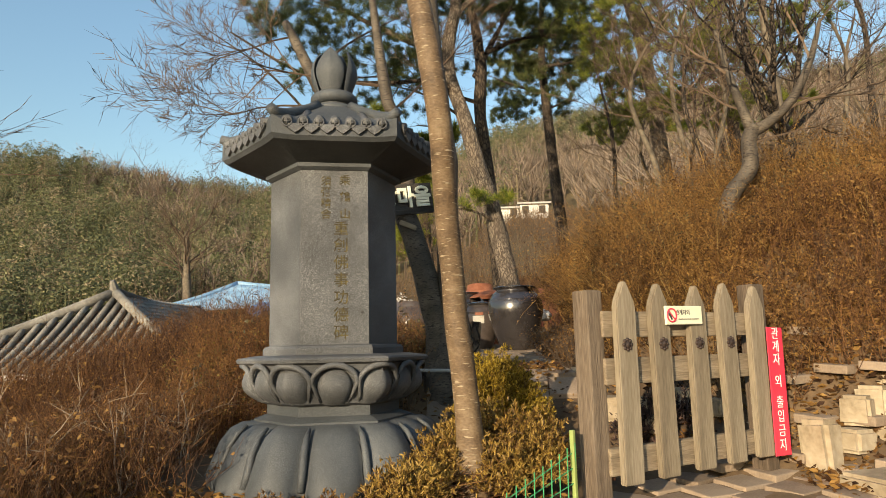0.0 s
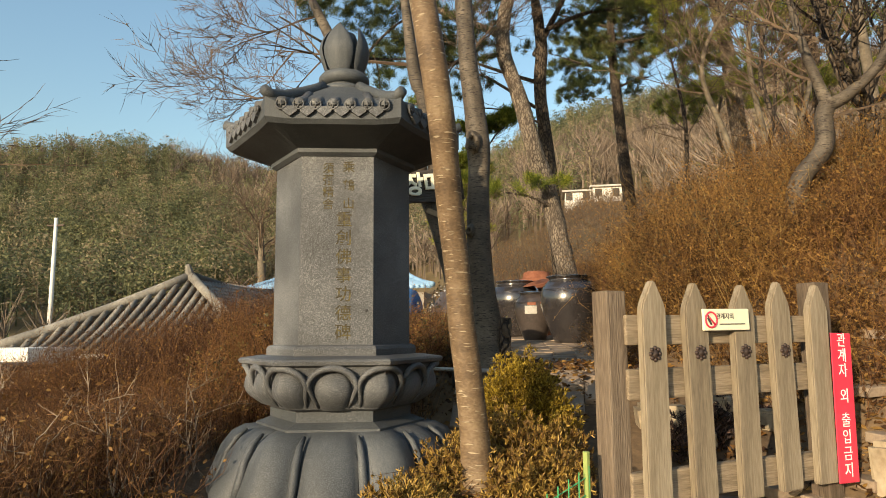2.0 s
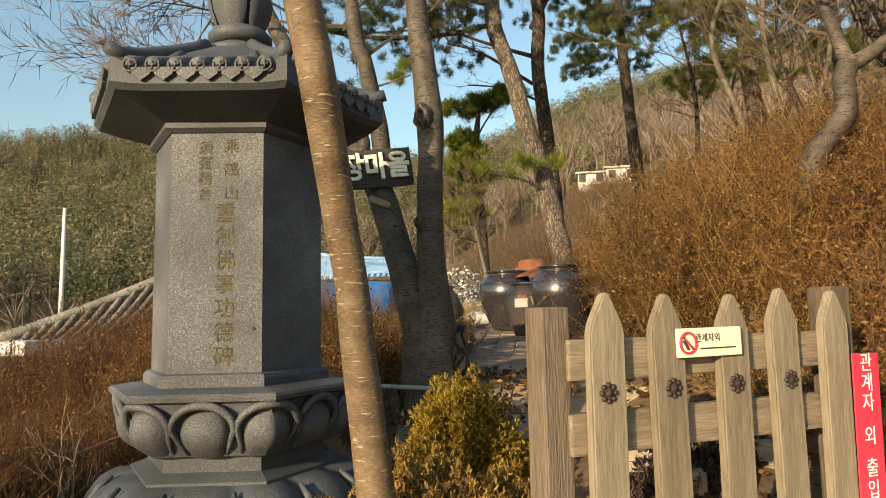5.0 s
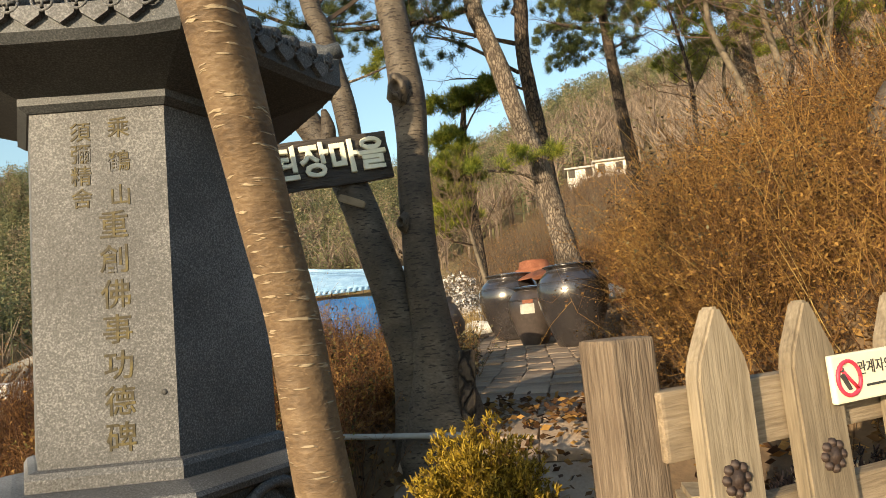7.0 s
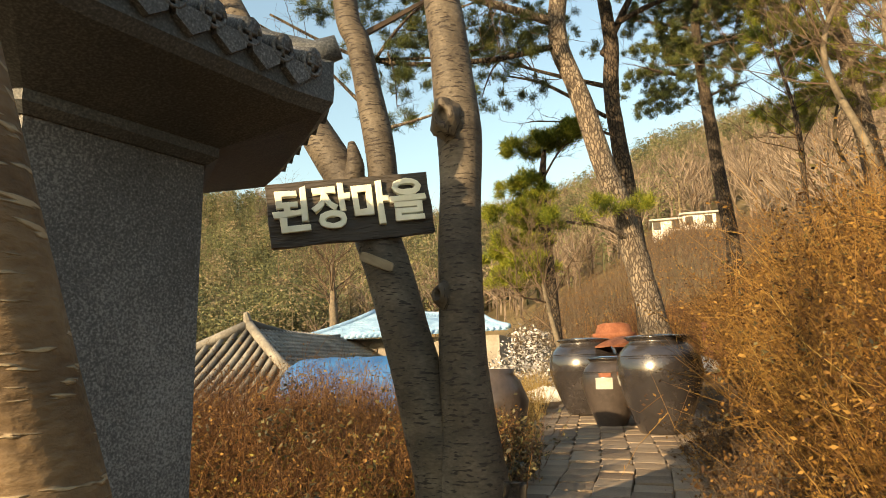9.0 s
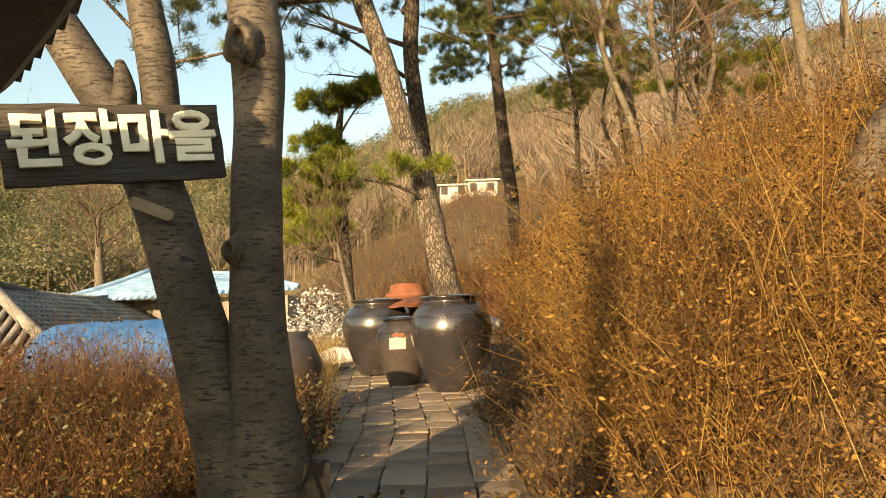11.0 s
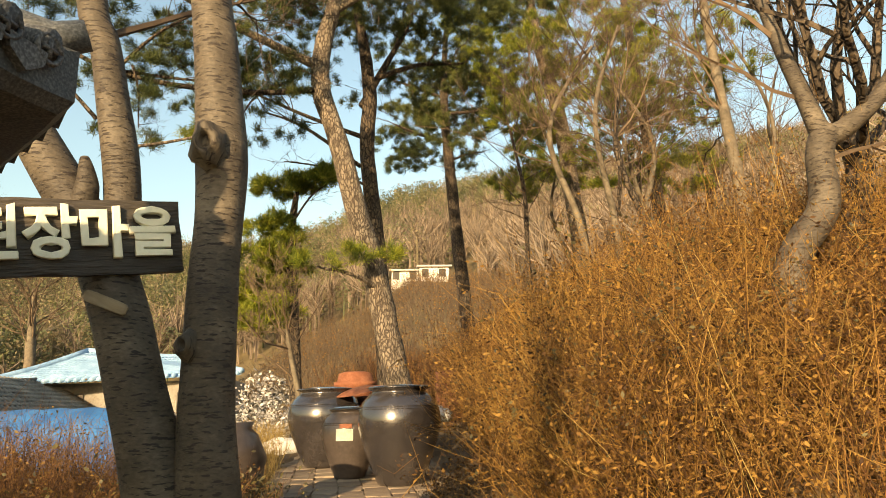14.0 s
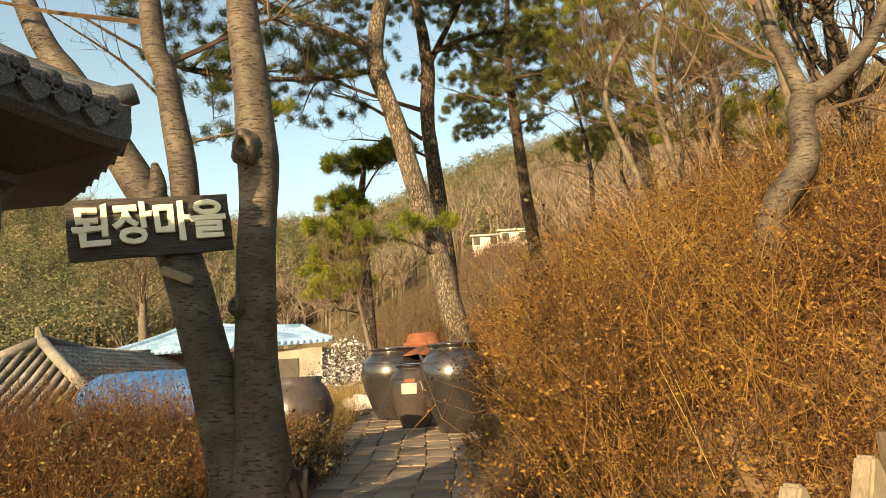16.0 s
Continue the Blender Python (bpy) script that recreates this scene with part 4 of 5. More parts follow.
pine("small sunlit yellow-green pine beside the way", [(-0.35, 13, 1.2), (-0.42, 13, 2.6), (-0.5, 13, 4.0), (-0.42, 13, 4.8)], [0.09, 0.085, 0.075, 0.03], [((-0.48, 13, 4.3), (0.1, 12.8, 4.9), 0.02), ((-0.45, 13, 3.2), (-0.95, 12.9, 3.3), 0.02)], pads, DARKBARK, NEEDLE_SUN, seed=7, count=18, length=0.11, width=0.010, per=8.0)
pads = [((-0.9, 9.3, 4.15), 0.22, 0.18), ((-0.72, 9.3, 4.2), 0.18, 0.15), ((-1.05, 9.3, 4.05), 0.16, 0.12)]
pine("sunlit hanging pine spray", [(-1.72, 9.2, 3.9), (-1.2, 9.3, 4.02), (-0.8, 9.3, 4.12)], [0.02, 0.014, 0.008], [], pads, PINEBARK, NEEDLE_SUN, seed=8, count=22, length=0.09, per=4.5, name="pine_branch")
# slim far pines on the slope
pads = scatter_pads(rd, (1.5, 18.8, 8.6), (4.3, 21.2, 11.8), 40, (0.4, 0.8), 0.35) + scatter_pads(rd, (1.1, 19, 7.5), (2.3, 21, 9.0), 16, (0.3, 0.5), 0.4) + scatter_pads(rd, (3.0, 19, 7.7), (3.7, 21, 8.8), 6, (0.3, 0.45), 0.4)
pine("slim dark pine with a drooping layered crown", [(3.2, 20, 2.6), (2.98, 20, 5.07), (2.80, 20, 7.54), (2.69, 20, 9.99), (2.87, 20, 12.6)], [0.20, 0.165, 0.145, 0.11, 0.04],
     [((2.65, 20, 8.6), (1.3, 19.6, 8.9), 0.06), ((2.62, 20, 9.4), (4.0, 20, 9.6), 0.06), ((2.62, 20, 9.9), (1.2, 20, 10.4), 0.05), ((2.7, 20, 8.0), (3.7, 20, 8.3), 0.04)], pads, DARKBARK, seed=9, length=0.13, width=0.010, per=2.0)
pads = scatter_pads(rd, (3.3, 17, 8.0), (7.2, 19.5, 13), 60, (0.45, 0.9), 0.35) + scatter_pads(rd, (3.8, 17.5, 6.5), (6.4, 19, 8.6), 30, (0.3, 0.6), 0.3)
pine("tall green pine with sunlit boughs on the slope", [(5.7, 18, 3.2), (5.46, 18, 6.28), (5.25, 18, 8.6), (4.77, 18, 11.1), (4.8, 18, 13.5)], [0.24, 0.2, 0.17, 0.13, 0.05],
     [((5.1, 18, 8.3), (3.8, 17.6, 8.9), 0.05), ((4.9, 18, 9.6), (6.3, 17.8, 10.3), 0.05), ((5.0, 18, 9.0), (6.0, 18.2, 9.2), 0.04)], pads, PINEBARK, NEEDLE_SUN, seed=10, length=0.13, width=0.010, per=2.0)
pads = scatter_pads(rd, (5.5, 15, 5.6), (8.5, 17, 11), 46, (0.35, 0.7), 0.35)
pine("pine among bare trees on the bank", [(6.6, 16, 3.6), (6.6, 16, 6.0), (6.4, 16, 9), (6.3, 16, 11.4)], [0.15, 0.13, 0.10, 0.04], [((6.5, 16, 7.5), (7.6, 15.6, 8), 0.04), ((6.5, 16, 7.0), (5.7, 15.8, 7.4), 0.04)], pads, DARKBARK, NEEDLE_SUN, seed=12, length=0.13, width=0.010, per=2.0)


# ---- bare trees ----
def bare_tree(label, trunk, radii, seed, depth=4, ln=1.1, material=DARKBARK, group="", forks=5, kids=(3, 4), spread=0.55, crown_m=TWIG):
    root = thing("bare_tree", FAR_TURN @ Matrix.Translation(trunk[0]), label, "tree", group)
    o = Vector(trunk[0])
    p, r = spline([Vector(q) - o for q in trunk], radii, 6)
    s = Soup()
    tube(s, p, r, 12, 0.25)
    part("trunk", s.mesh("trunk", True), material, root)
    rd_ = random.Random(seed)
    s = Soup()
    for k in range(forks):
        q = p[int(len(p) * rd_.uniform(0.55, 1.0)) - 1]
        way = Vector((rd_.uniform(-1, 1), rd_.uniform(-0.7, 0.7), rd_.uniform(0.15, 1.0)))
        branches(s, q, way, ln * rd_.uniform(0.7, 1.2), radii[-1] * 0.6, depth, rd_, spread, None, 0.25, 0.15, kids)
    part("bare_crown", s, material if depth < 3 else crown_m, root, "crooked bare branches and twigs")
    return root


fruit = trunk_tree("fruit_tree", "crooked bare fruit tree with a forked S-shaped trunk on the bank", [
    ("trunk", [(2.24, 5.82, 1.45), (2.245, 5.82, 1.92), (2.304, 5.82, 2.113), (2.449, 5.82, 2.301), (2.471, 5.82, 2.528), (2.516, 5.82, 2.64)], [0.085, 0.072, 0.064, 0.062, 0.056, 0.055]),
    ("limb", [(2.50, 5.82, 2.60), (2.445, 5.82, 2.781), (2.37, 5.83, 3.074), (2.32, 5.9, 3.5)], [0.045, 0.036, 0.030, 0.016]),
    ("limb", [(2.50, 5.82, 2.60), (2.647, 5.82, 2.681), (2.824, 5.80, 2.85), (2.98, 5.78, 3.15), (3.1, 5.8, 3.5)], [0.048, 0.040, 0.034, 0.026, 0.014]),
], BARK_B, "bank fruit trees")
s = Soup()
rf_ = random.Random(24)
for st, way, ln, r in (((2.445, 5.82, 2.78), (-0.8, 0.1, 0.5), 0.7, 0.013), ((2.37, 5.83, 3.07), (-0.7, 0.2, 0.7), 0.8, 0.014), ((2.33, 5.88, 3.4), (0.3, 0.2, 1.0), 0.8, 0.012), ((2.70, 5.81, 2.73), (0.8, -0.1, 0.35), 0.8, 0.015),
                       ((2.83, 5.8, 2.86), (0.9, 0.2, 0.1), 0.8, 0.015), ((2.98, 5.78, 3.15), (-0.3, 0.1, 1.0), 0.8, 0.013), ((3.08, 5.8, 3.45), (0.6, 0.1, 0.8), 0.7, 0.010), ((2.48, 5.82, 2.5), (0.9, -0.2, 0.4), 0.6, 0.012)):
    branches(s, Vector(st) - fruit.location, way, ln, r, 3, rf_, 0.5, None, 0.22, 0.12, (3, 4))
part("bare_crown", s, TWIG, fruit, "crooked bare branches and twigs")
bare_tree("leaning bare fruit tree on the overgrown bank", [(2.80, 6.05, 1.4), (2.86, 6.1, 2.0), (2.93, 6.1, 2.3), (3.02, 6.1, 2.58), (2.95, 6.1, 2.83)], [0.085, 0.075, 0.065, 0.065, 0.05], 22, 3, 1.25, group="bank fruit trees", forks=6, crown_m=DARKBARK)
bare_tree("pale birch-like trunk rising from the bank", [(5.2, 10.6, 3.0), (5.15, 10.6, 4.2), (5.05, 10.6, 5.6), (4.95, 10.6, 8.2)], [0.085, 0.075, 0.065, 0.03], 23, 4, 1.6, PALEBARK, forks=12)
for i in range(16):
    x, y = rd.uniform(3.6, 11), rd.uniform(8.5, 20)
    z = float(land(x, y))
    h = rd.uniform(3.5, 6)
    bare_tree("grey leafless tree in the hillside wood", [(x, y, z - 0.2), (x + rd.uniform(-0.2, 0.2), y, z + h * 0.35), (x + rd.uniform(-0.5, 0.5), y, z + h * 0.7), (x + rd.uniform(-0.7, 0.7), y, z + h)], [0.065, 0.055, 0.04, 0.02], 40 + i, 3, 1.6, PALEBARK if i % 3 else DARKBARK, "hillside bare trees", 14, (3, 4), 0.5)
# young tree beside the way and the grey ones by the houses
bare_tree("thin bare sapling beside the way", [(-0.02, 11.2, 1.0), (-0.12, 11.2, 1.6), (-0.25, 11.2, 2.2), (-0.3, 11.2, 2.5)], [0.04, 0.034, 0.03, 0.02], 31, 4, 0.8, PALEBARK, forks=8, kids=(3, 4))
bare_tree("round grey leafless tree beside the houses", [(-16.9, 40, 0.5), (-16.8, 40, 4.0), (-16.9, 40, 6.0), (-17, 40, 8.5)], [0.35, 0.3, 0.22, 0.08], 32, 4, 3.2, PALEBARK, forks=16, kids=(3, 4))
lt_ = bare_tree("bare tree leaning in from the bed's edge", [(-3.05, 4.2, -0.2), (-3.0, 4.2, 1.0), (-2.95, 4.2, 2.0), (-3.0, 4.2, 2.7)], [0.06, 0.05, 0.04, 0.02], 71, 2, 0.5, forks=3)
s = Soup()
rl = random.Random(8)
for st, way, ln in (((-2.95, 4.2, 2.05), (1, 0.0, 0.10), 0.62), ((-2.96, 4.2, 2.2), (1, 0.1, 0.0), 0.5), ((-2.95, 4.2, 1.95), (1, -0.2, 0.2), 0.5)):
    branches(s, Vector(st) - lt_.location, way, ln, 0.009, 3, rl, 0.35, None, 0.12, 0.0, (2, 3))
part("side_branch", s, TWIG, lt_)


# ---- thickets ----
def thicket(name, label, spots, height, lean, stem_m, leaf_m, seed, r=(0.0016, 0.0034), twigs=3, leaf_per=5, leaf_size=0.014, bow=0.12, fan=0.35, leaf_lo=0.25):
    """Dense dry stems from the ground, with side twigs and withered leaves."""
    gen = np.random.default_rng(seed)
    x, y = spots[:, 0], spots[:, 1]
    n = len(x)
    base = np.stack([x, y, land(x, y) - 0.03], 1)
    h = height * gen.uniform(0.55, 1.2, n) if np.isscalar(height) else height * gen.uniform(0.6, 1.15, n)
    d = np.array(lean)[None, :] + gen.normal(0, fan, (n, 3)) * np.array([1, 1, 0.25])
    d[:, 2] = np.abs(d[:, 2]) + 0.35
    d /= np.linalg.norm(d, axis=1, keepdims=True)
    tip = base + d * h[:, None]
    v, q, c = stems(base, tip, gen.uniform(*r, n), gen, bow)
    root = thing(name, Matrix.Identity(4), label, "shrub", kind="stuff")
    part("stem_mass", indexed_mesh("stems", v, q), stem_m, root)
    tb, tt = [], []
    for k in range(twigs):
        t = gen.uniform(0.3, 0.95, n)
        i = np.minimum((t * 4).astype(int), 3)
        f = (t * 4 - i)[:, None]
        a = c[np.arange(n), i] * (1 - f) + c[np.arange(n), i + 1] * f
        w = d * 0.6 + gen.normal(0, 0.6, (n, 3))
        tb.append(a)
        tt.append(a + w * (h * gen.uniform(0.15, 0.32, n))[:, None])
    tb, tt = np.concatenate(tb), np.concatenate(tt)
    v, q, c2 = stems(tb, tt, gen.uniform(0.0009, 0.0019, len(tb)), gen, 0.15, 3)
    part("twig_mass", indexed_mesh("twigs", v, q), stem_m, root)
    m = leaf_per * n
    i = gen.integers(0, len(tb), m)
    t = gen.random(m)[:, None]
    p = tb[i] * (1 - t) + tt[i] * t + gen.normal(0, 0.012, (m, 3))
    part("foliage", quads_mesh("leaves", leaves(p, leaf_size, gen)), leaf_m, root)
    return root


def sow(n, lo, hi, seed, keep=None):
    gen = np.random.default_rng(seed)
    p = gen.uniform(0, 1, (n, 2)) * (np.array(hi) - np.array(lo)) + np.array(lo)
    return p if keep is None else p[keep(p[:, 0], p[:, 1])]


def bank_edge(x, y):
    e = np.interp(y, [4.9, 5.3, 6.5, 7.5, 9, 12, 20], [1.75, 1.28, 1.36, 1.5, 1.62, 1.75, 2.3])
    return x > e + 0.06 * np.sin(y * 7)


def bank_height(x, y):
    """The thicket stands tallest in the middle of the bank and low round the feet of the fruit trees."""
    h = np.interp(x, [1.05, 1.3, 1.6, 2.2, 2.8, 3.4], [0.58, 0.75, 0.89, 0.92, 0.84, 0.80])
    h = h * (0.55 + 0.45 * smooth(4.75, 5.7, y)) * (1 + 0.10 * np.sin(x * 5 + y * 3.1) + 0.07 * np.sin(x * 9 - y * 6.3))
    return h * (1 - 0.48 * smooth(1.7, 2.2, x) * (1 - smooth(5.75, 6.3, y)))


near = sow(13500, (1.0, 4.75), (4.6, 9.5), 61, bank_edge)
thicket("bank_thicket", "dense ochre-brown dry thicket covering the bank", near, bank_height(near[:, 0], near[:, 1]), (-0.36, -0.14, 0.9), STEM, DRYLEAF, 62, r=(0.0014, 0.0030), twigs=5, leaf_per=34, leaf_size=0.0088, fan=0.55, bow=0.24)
back = sow(9000, (1.3, 9.3), (8, 16), 63, bank_edge)
thicket("upper_bank_thicket", "dry brown thicket further up the bank", back, 1.0, (-0.2, -0.1, 0.9), STEM, DRYLEAF, 64, r=(0.003, 0.006), twigs=2, leaf_per=4, leaf_size=0.022)
side = sow(7500, (1.95, 4.0), (5.5, 6.3), 65, lambda x, y: (y > 4.62 + 0.08 * np.sin(x * 9)) | (x > 2.95 + 0.15 * np.sin(y * 4)))
thicket("bank_foot_thicket", "grey-brown withered scrub behind the gate", side, 0.38, (-0.2, -0.1, 0.8), STEM_RED, RUSTLEAF, 66, leaf_per=5)
tall = sow(420, (1.05, 5.0), (4.2, 9.4), 67, bank_edge)
thicket("tall_shoots", "long pale arching shoots standing out of the thicket", tall, 1.06 * bank_height(tall[:, 0], tall[:, 1]), (-0.55, -0.22, 0.9), GRASSDRY, DRYLEAF, 68, r=(0.002, 0.0034), twigs=1, leaf_per=3, leaf_size=0.009, bow=0.08, fan=0.22)
pale = sow(500, (1.05, 4.9), (4.0, 8.5), 167, bank_edge)
thicket("pale_leaved_shoots", "shoots holding pale withered leaves inside the thicket", pale, 0.9 * bank_height(pale[:, 0], pale[:, 1]), (-0.36, -0.2, 0.9), STEM, GRASSDRY, 168, twigs=3, leaf_per=3, leaf_size=0.009, bow=0.2, fan=0.5)
# beds left of the way
stele_free = lambda x, y: (np.hypot(x + 0.535, y - 4.32) > 0.8)
left = sow(9500, (-5.2, 4.2), (-0.95, 8.2), 69, stele_free)
hl = np.interp(left[:, 1], [4.2, 5, 6, 8], [0.40, 0.55, 0.66, 0.66])
thicket("russet_hedge", "low russet-brown leafless hedge", left, hl, (0.0, 0.0, 1.0), STEM_RED, DRYLEAF, 70, twigs=4, leaf_per=7, leaf_size=0.009, fan=0.42, bow=0.16)
leftn = sow(3800, (-4.2, 2.9), (-0.9, 4.3), 71, lambda x, y: stele_free(x, y) & (x < -0.95 - 0.5 * (y < 3.6)))
thicket("near_scrub", "dark tangled leafless scrub beside the stele", leftn, 0.46, (0.0, -0.1, 1.0), STEM_RED, RUSTLEAF, 72, leaf_per=3, fan=0.5, bow=0.2)
mid = sow(5200, (-1.7, 4.95), (-0.05, 7.4), 73, lambda x, y: stele_free(x, y) & (np.hypot(x - 0.1, y - 5.5) > 0.22) & (x < -0.2 + 0.05 * np.sin(y * 9) ))
thicket("sign_hedge", "russet shrub with withered leaves under the sign", mid, 0.39, (0.0, 0.0, 1.0), STEM_RED, RUSTLEAF, 74, twigs=4, leaf_per=13, leaf_size=0.0085, fan=0.45, bow=0.16)
dk = sow(260, (-1.6, 4.95), (-0.3, 6.2), 75)
thicket("dark_leaved_shoots", "sparse dark-leaved shoots above the hedge", dk[:130], 0.52, (0, 0, 1), STEM_RED, DARKLEAF, 76, twigs=3, leaf_per=22, leaf_size=0.013, fan=0.18)
ol = sow(1500, (-1.7, 4.95), (-0.1, 7.2), 175, lambda x, y: stele_free(x, y) & (np.hypot(x - 0.1, y - 5.5) > 0.25) & (x < -0.2))
thicket("olive_shrub", "olive-leaved shrub mixed into the russet hedge", ol, 0.36, (0, 0, 1), STEM_RED, OLIVELEAF, 176, twigs=3, leaf_per=20, leaf_size=0.009, fan=0.4)
lf = sow(1500, (1.15, 5.4), (4.0, 9.0), 177, bank_edge)
thicket("leafy_shoots", "brown-leaved shoots standing above the dry thicket", lf, 1.05 * bank_height(lf[:, 0], lf[:, 1]), (-0.28, -0.12, 0.9), STEM, DARKLEAF, 178, twigs=4, leaf_per=30, leaf_size=0.010, fan=0.4, bow=0.15)
edge = sow(150, (-0.28, 5.6), (0.04, 7.6), 77)
thicket("path_edge_shoots", "dark-leaved shoots along the paved way", edge, 0.36, (0.15, -0.1, 0.9), STEM_RED, DARKLEAF, 78, twigs=3, leaf_per=22, leaf_size=0.016)
re = sow(700, (0.98, 5.5), (1.35, 8.3), 79)
thicket("grey_edge_scrub", "grey withered scrub at the foot of the bank", re, 0.34, (-0.3, -0.1, 0.6), TWIG, RUSTLEAF, 80, twigs=3, leaf_per=9, leaf_size=0.012, fan=0.5)
straw = sow(5600, (-2.6, 7.6), (0.1, 13.5), 81, lambda x, y: x < -0.12 - 0.11 * (y - 7.5))
thicket("straw_grass", "dry straw-coloured grass beside the way", straw, 0.34, (0.0, -0.1, 1.0), GRASSDRY, GRASSDRY, 82, twigs=1, leaf_per=2, fan=0.35, leaf_size=0.01)
far_scrub = sow(5200, (-2.6, 13), (4.0, 24), 83, lambda x, y: x > -0.35 - 0.06 * (y - 13))
thicket("reddish_scrub", "reddish leafless scrub behind the jars", far_scrub, np.interp(far_scrub[:, 1], [13, 16, 24], [0.9, 1.3, 1.4]), (0, 0, 1), STEM_RED, RUSTLEAF, 84, r=(0.004, 0.009), twigs=4, leaf_per=2, leaf_size=0.02, fan=0.35)


slope = sow(7000, (-8, 22), (12, 61), 85, lambda x, y: ~((x < -3) & (y < 37)))
thicket("slope_scrub", "grey-brown brushwood on the far slope", slope, np.interp(slope[:, 1], [22, 40, 60], [1.2, 1.6, 1.4]), (0, 0, 1), TWIG, RUSTLEAF, 86, r=(0.008, 0.02), twigs=4, leaf_per=3, leaf_size=0.05, fan=0.4)


# pale many-stemmed bare shrubs in front of the hedge
rs_ = random.Random(301)
for x, y in ((-1.35, 3.75), (-1.6, 3.55), (-1.95, 3.7), (-1.25, 4.25), (-2.3, 3.6), (-1.75, 4.05), (-2.7, 3.9)):
    sh = thing("bare_shrub", at_land(x, y, -0.03), "pale leafless shrub with crooked forking stems", "shrub", "bare shrubs")
    for k in range(4):
        s = Soup()
        branches(s, (rs_.uniform(-0.05, 0.05), rs_.uniform(-0.05, 0.05), 0), (rs_.uniform(-0.5, 0.5), rs_.uniform(-0.4, 0.3), 1), rs_.uniform(0.3, 0.52), rs_.uniform(0.0045, 0.0075), 2, rs_, 0.55, None, 0.2, 0.15, (2, 3))
        part("stem", s, PALETWIG, sh)


# low clipped evergreens by the gate
def clump(name, label, blobs, leaf_m, seed, n, size, category="shrub"):
    gen = np.random.default_rng(seed)
    root = thing(name, Matrix.Translation((blobs[0][0][0], blobs[0][0][1], float(land(blobs[0][0][0], blobs[0][0][1])))), label, category)
    o = np.array(root.location)
    ps, ds, bs = [], [], []
    for c, r, h in blobs:
        m = int(n * r * r / 0.04)
        u = gen.normal(0, 1, (m, 3))
        u[:, 2] = np.abs(u[:, 2]) * 0.9
        u /= np.linalg.norm(u, axis=1, keepdims=True)
        k = gen.uniform(0.55, 1.04, m)[:, None] * (1 + 0.16 * np.sin(u[:, :1] * 9 + u[:, 1:2] * 7))
        ps.append(np.array(c) - o + u * k * np.array([r, r, h]))
        ds.append(u * 0.7 + np.array([0, 0, 0.5]))
        bs.append(np.repeat((np.array(c) - o + np.array([0, 0, -0.02]))[None], m // 12, 0))
    p, d, b = np.concatenate(ps), np.concatenate(ds), np.concatenate(bs)
    part("foliage", quads_mesh("leaves", tufts(p, d, 9, size, size * 0.3, 0.45, gen)), leaf_m, root)
    tip = p[gen.integers(0, len(p), len(b))]
    v, q, _ = stems(b, tip, np.full(len(b), 0.003), gen, 0.1)
    part("stem_mass", indexed_mesh("stems", v, q), STEM_RED, root)
    return root


clump("golden_evergreen_bush", "small golden-green evergreen bush beside the gate post", [((0.43, 4.48, 0.62), 0.20, 0.32), ((0.33, 4.42, 0.56), 0.15, 0.28), ((0.54, 4.40, 0.55), 0.16, 0.26)], GOLDLEAF, 91, 2400, 0.019)
clump("low_evergreen_hedge", "low olive and bronze evergreen hedge", [((0.45, 3.95, 0.42), 0.22, 0.26), ((0.18, 3.85, 0.38), 0.22, 0.22), ((0.62, 4.1, 0.42), 0.16, 0.24), ((0.60, 3.78, 0.38), 0.13, 0.24), ((0.02, 3.55, 0.33), 0.2, 0.18), ((0.30, 4.2, 0.45), 0.2, 0.26), ((0.42, 3.70, 0.36), 0.14, 0.22)], mat("bronze_evergreen", [(0.085, 0.042, 0.01), (0.19, 0.11, 0.022), (0.31, 0.20, 0.045)], 4, 0.6, 0, 20, island=0.5), 92, 800, 0.022)
clump("russet_ground_cover", "low russet ground cover round the stele base", [((-0.55, 3.42, 0.24), 0.25, 0.14), ((-0.85, 3.4, 0.24), 0.24, 0.13), ((-0.28, 3.32, 0.25), 0.22, 0.15), ((-1.15, 3.5, 0.2), 0.22, 0.12)], RUSTLEAF, 93, 600, 0.02)
clump("dark_leaf_heap", "heap of dark purple-brown withered leaves behind the gate", [((1.22, 4.62, 0.42), 0.17, 0.22), ((1.42, 4.74, 0.46), 0.18, 0.24), ((1.58, 4.86, 0.50), 0.15, 0.22)], mat("dark_withered_leaf", [(0.018, 0.012, 0.011), (0.05, 0.03, 0.026), (0.11, 0.065, 0.05)], 4, 0.7, 0, 20, island=0.5), 95, 500, 0.03)
# fallen leaves
lit = np.concatenate([sow(2500, (1.9, 3.9), (3.3, 4.9), 101), sow(2600, (-1.6, 2.7), (0.75, 3.9), 94), sow(2200, (1.1, 4.3), (4.0, 5.2), 95), sow(1500, (1.0, 5.2), (1.5, 7.5), 96), sow(1200, (-0.6, 4.7), (0.9, 6.0), 97)])
gen = np.random.default_rng(98)
lp = np.stack([lit[:, 0], lit[:, 1], land(lit[:, 0], lit[:, 1]) + gen.uniform(0.012, 0.05, len(lit))], 1)
tagged(part("fallen_leaves", quads_mesh("fallen_leaves", leaves(lp, 0.024, gen, 0.75)), DRYLEAF), "scattered dry orange-brown fallen leaves", "leaves", kind="stuff")


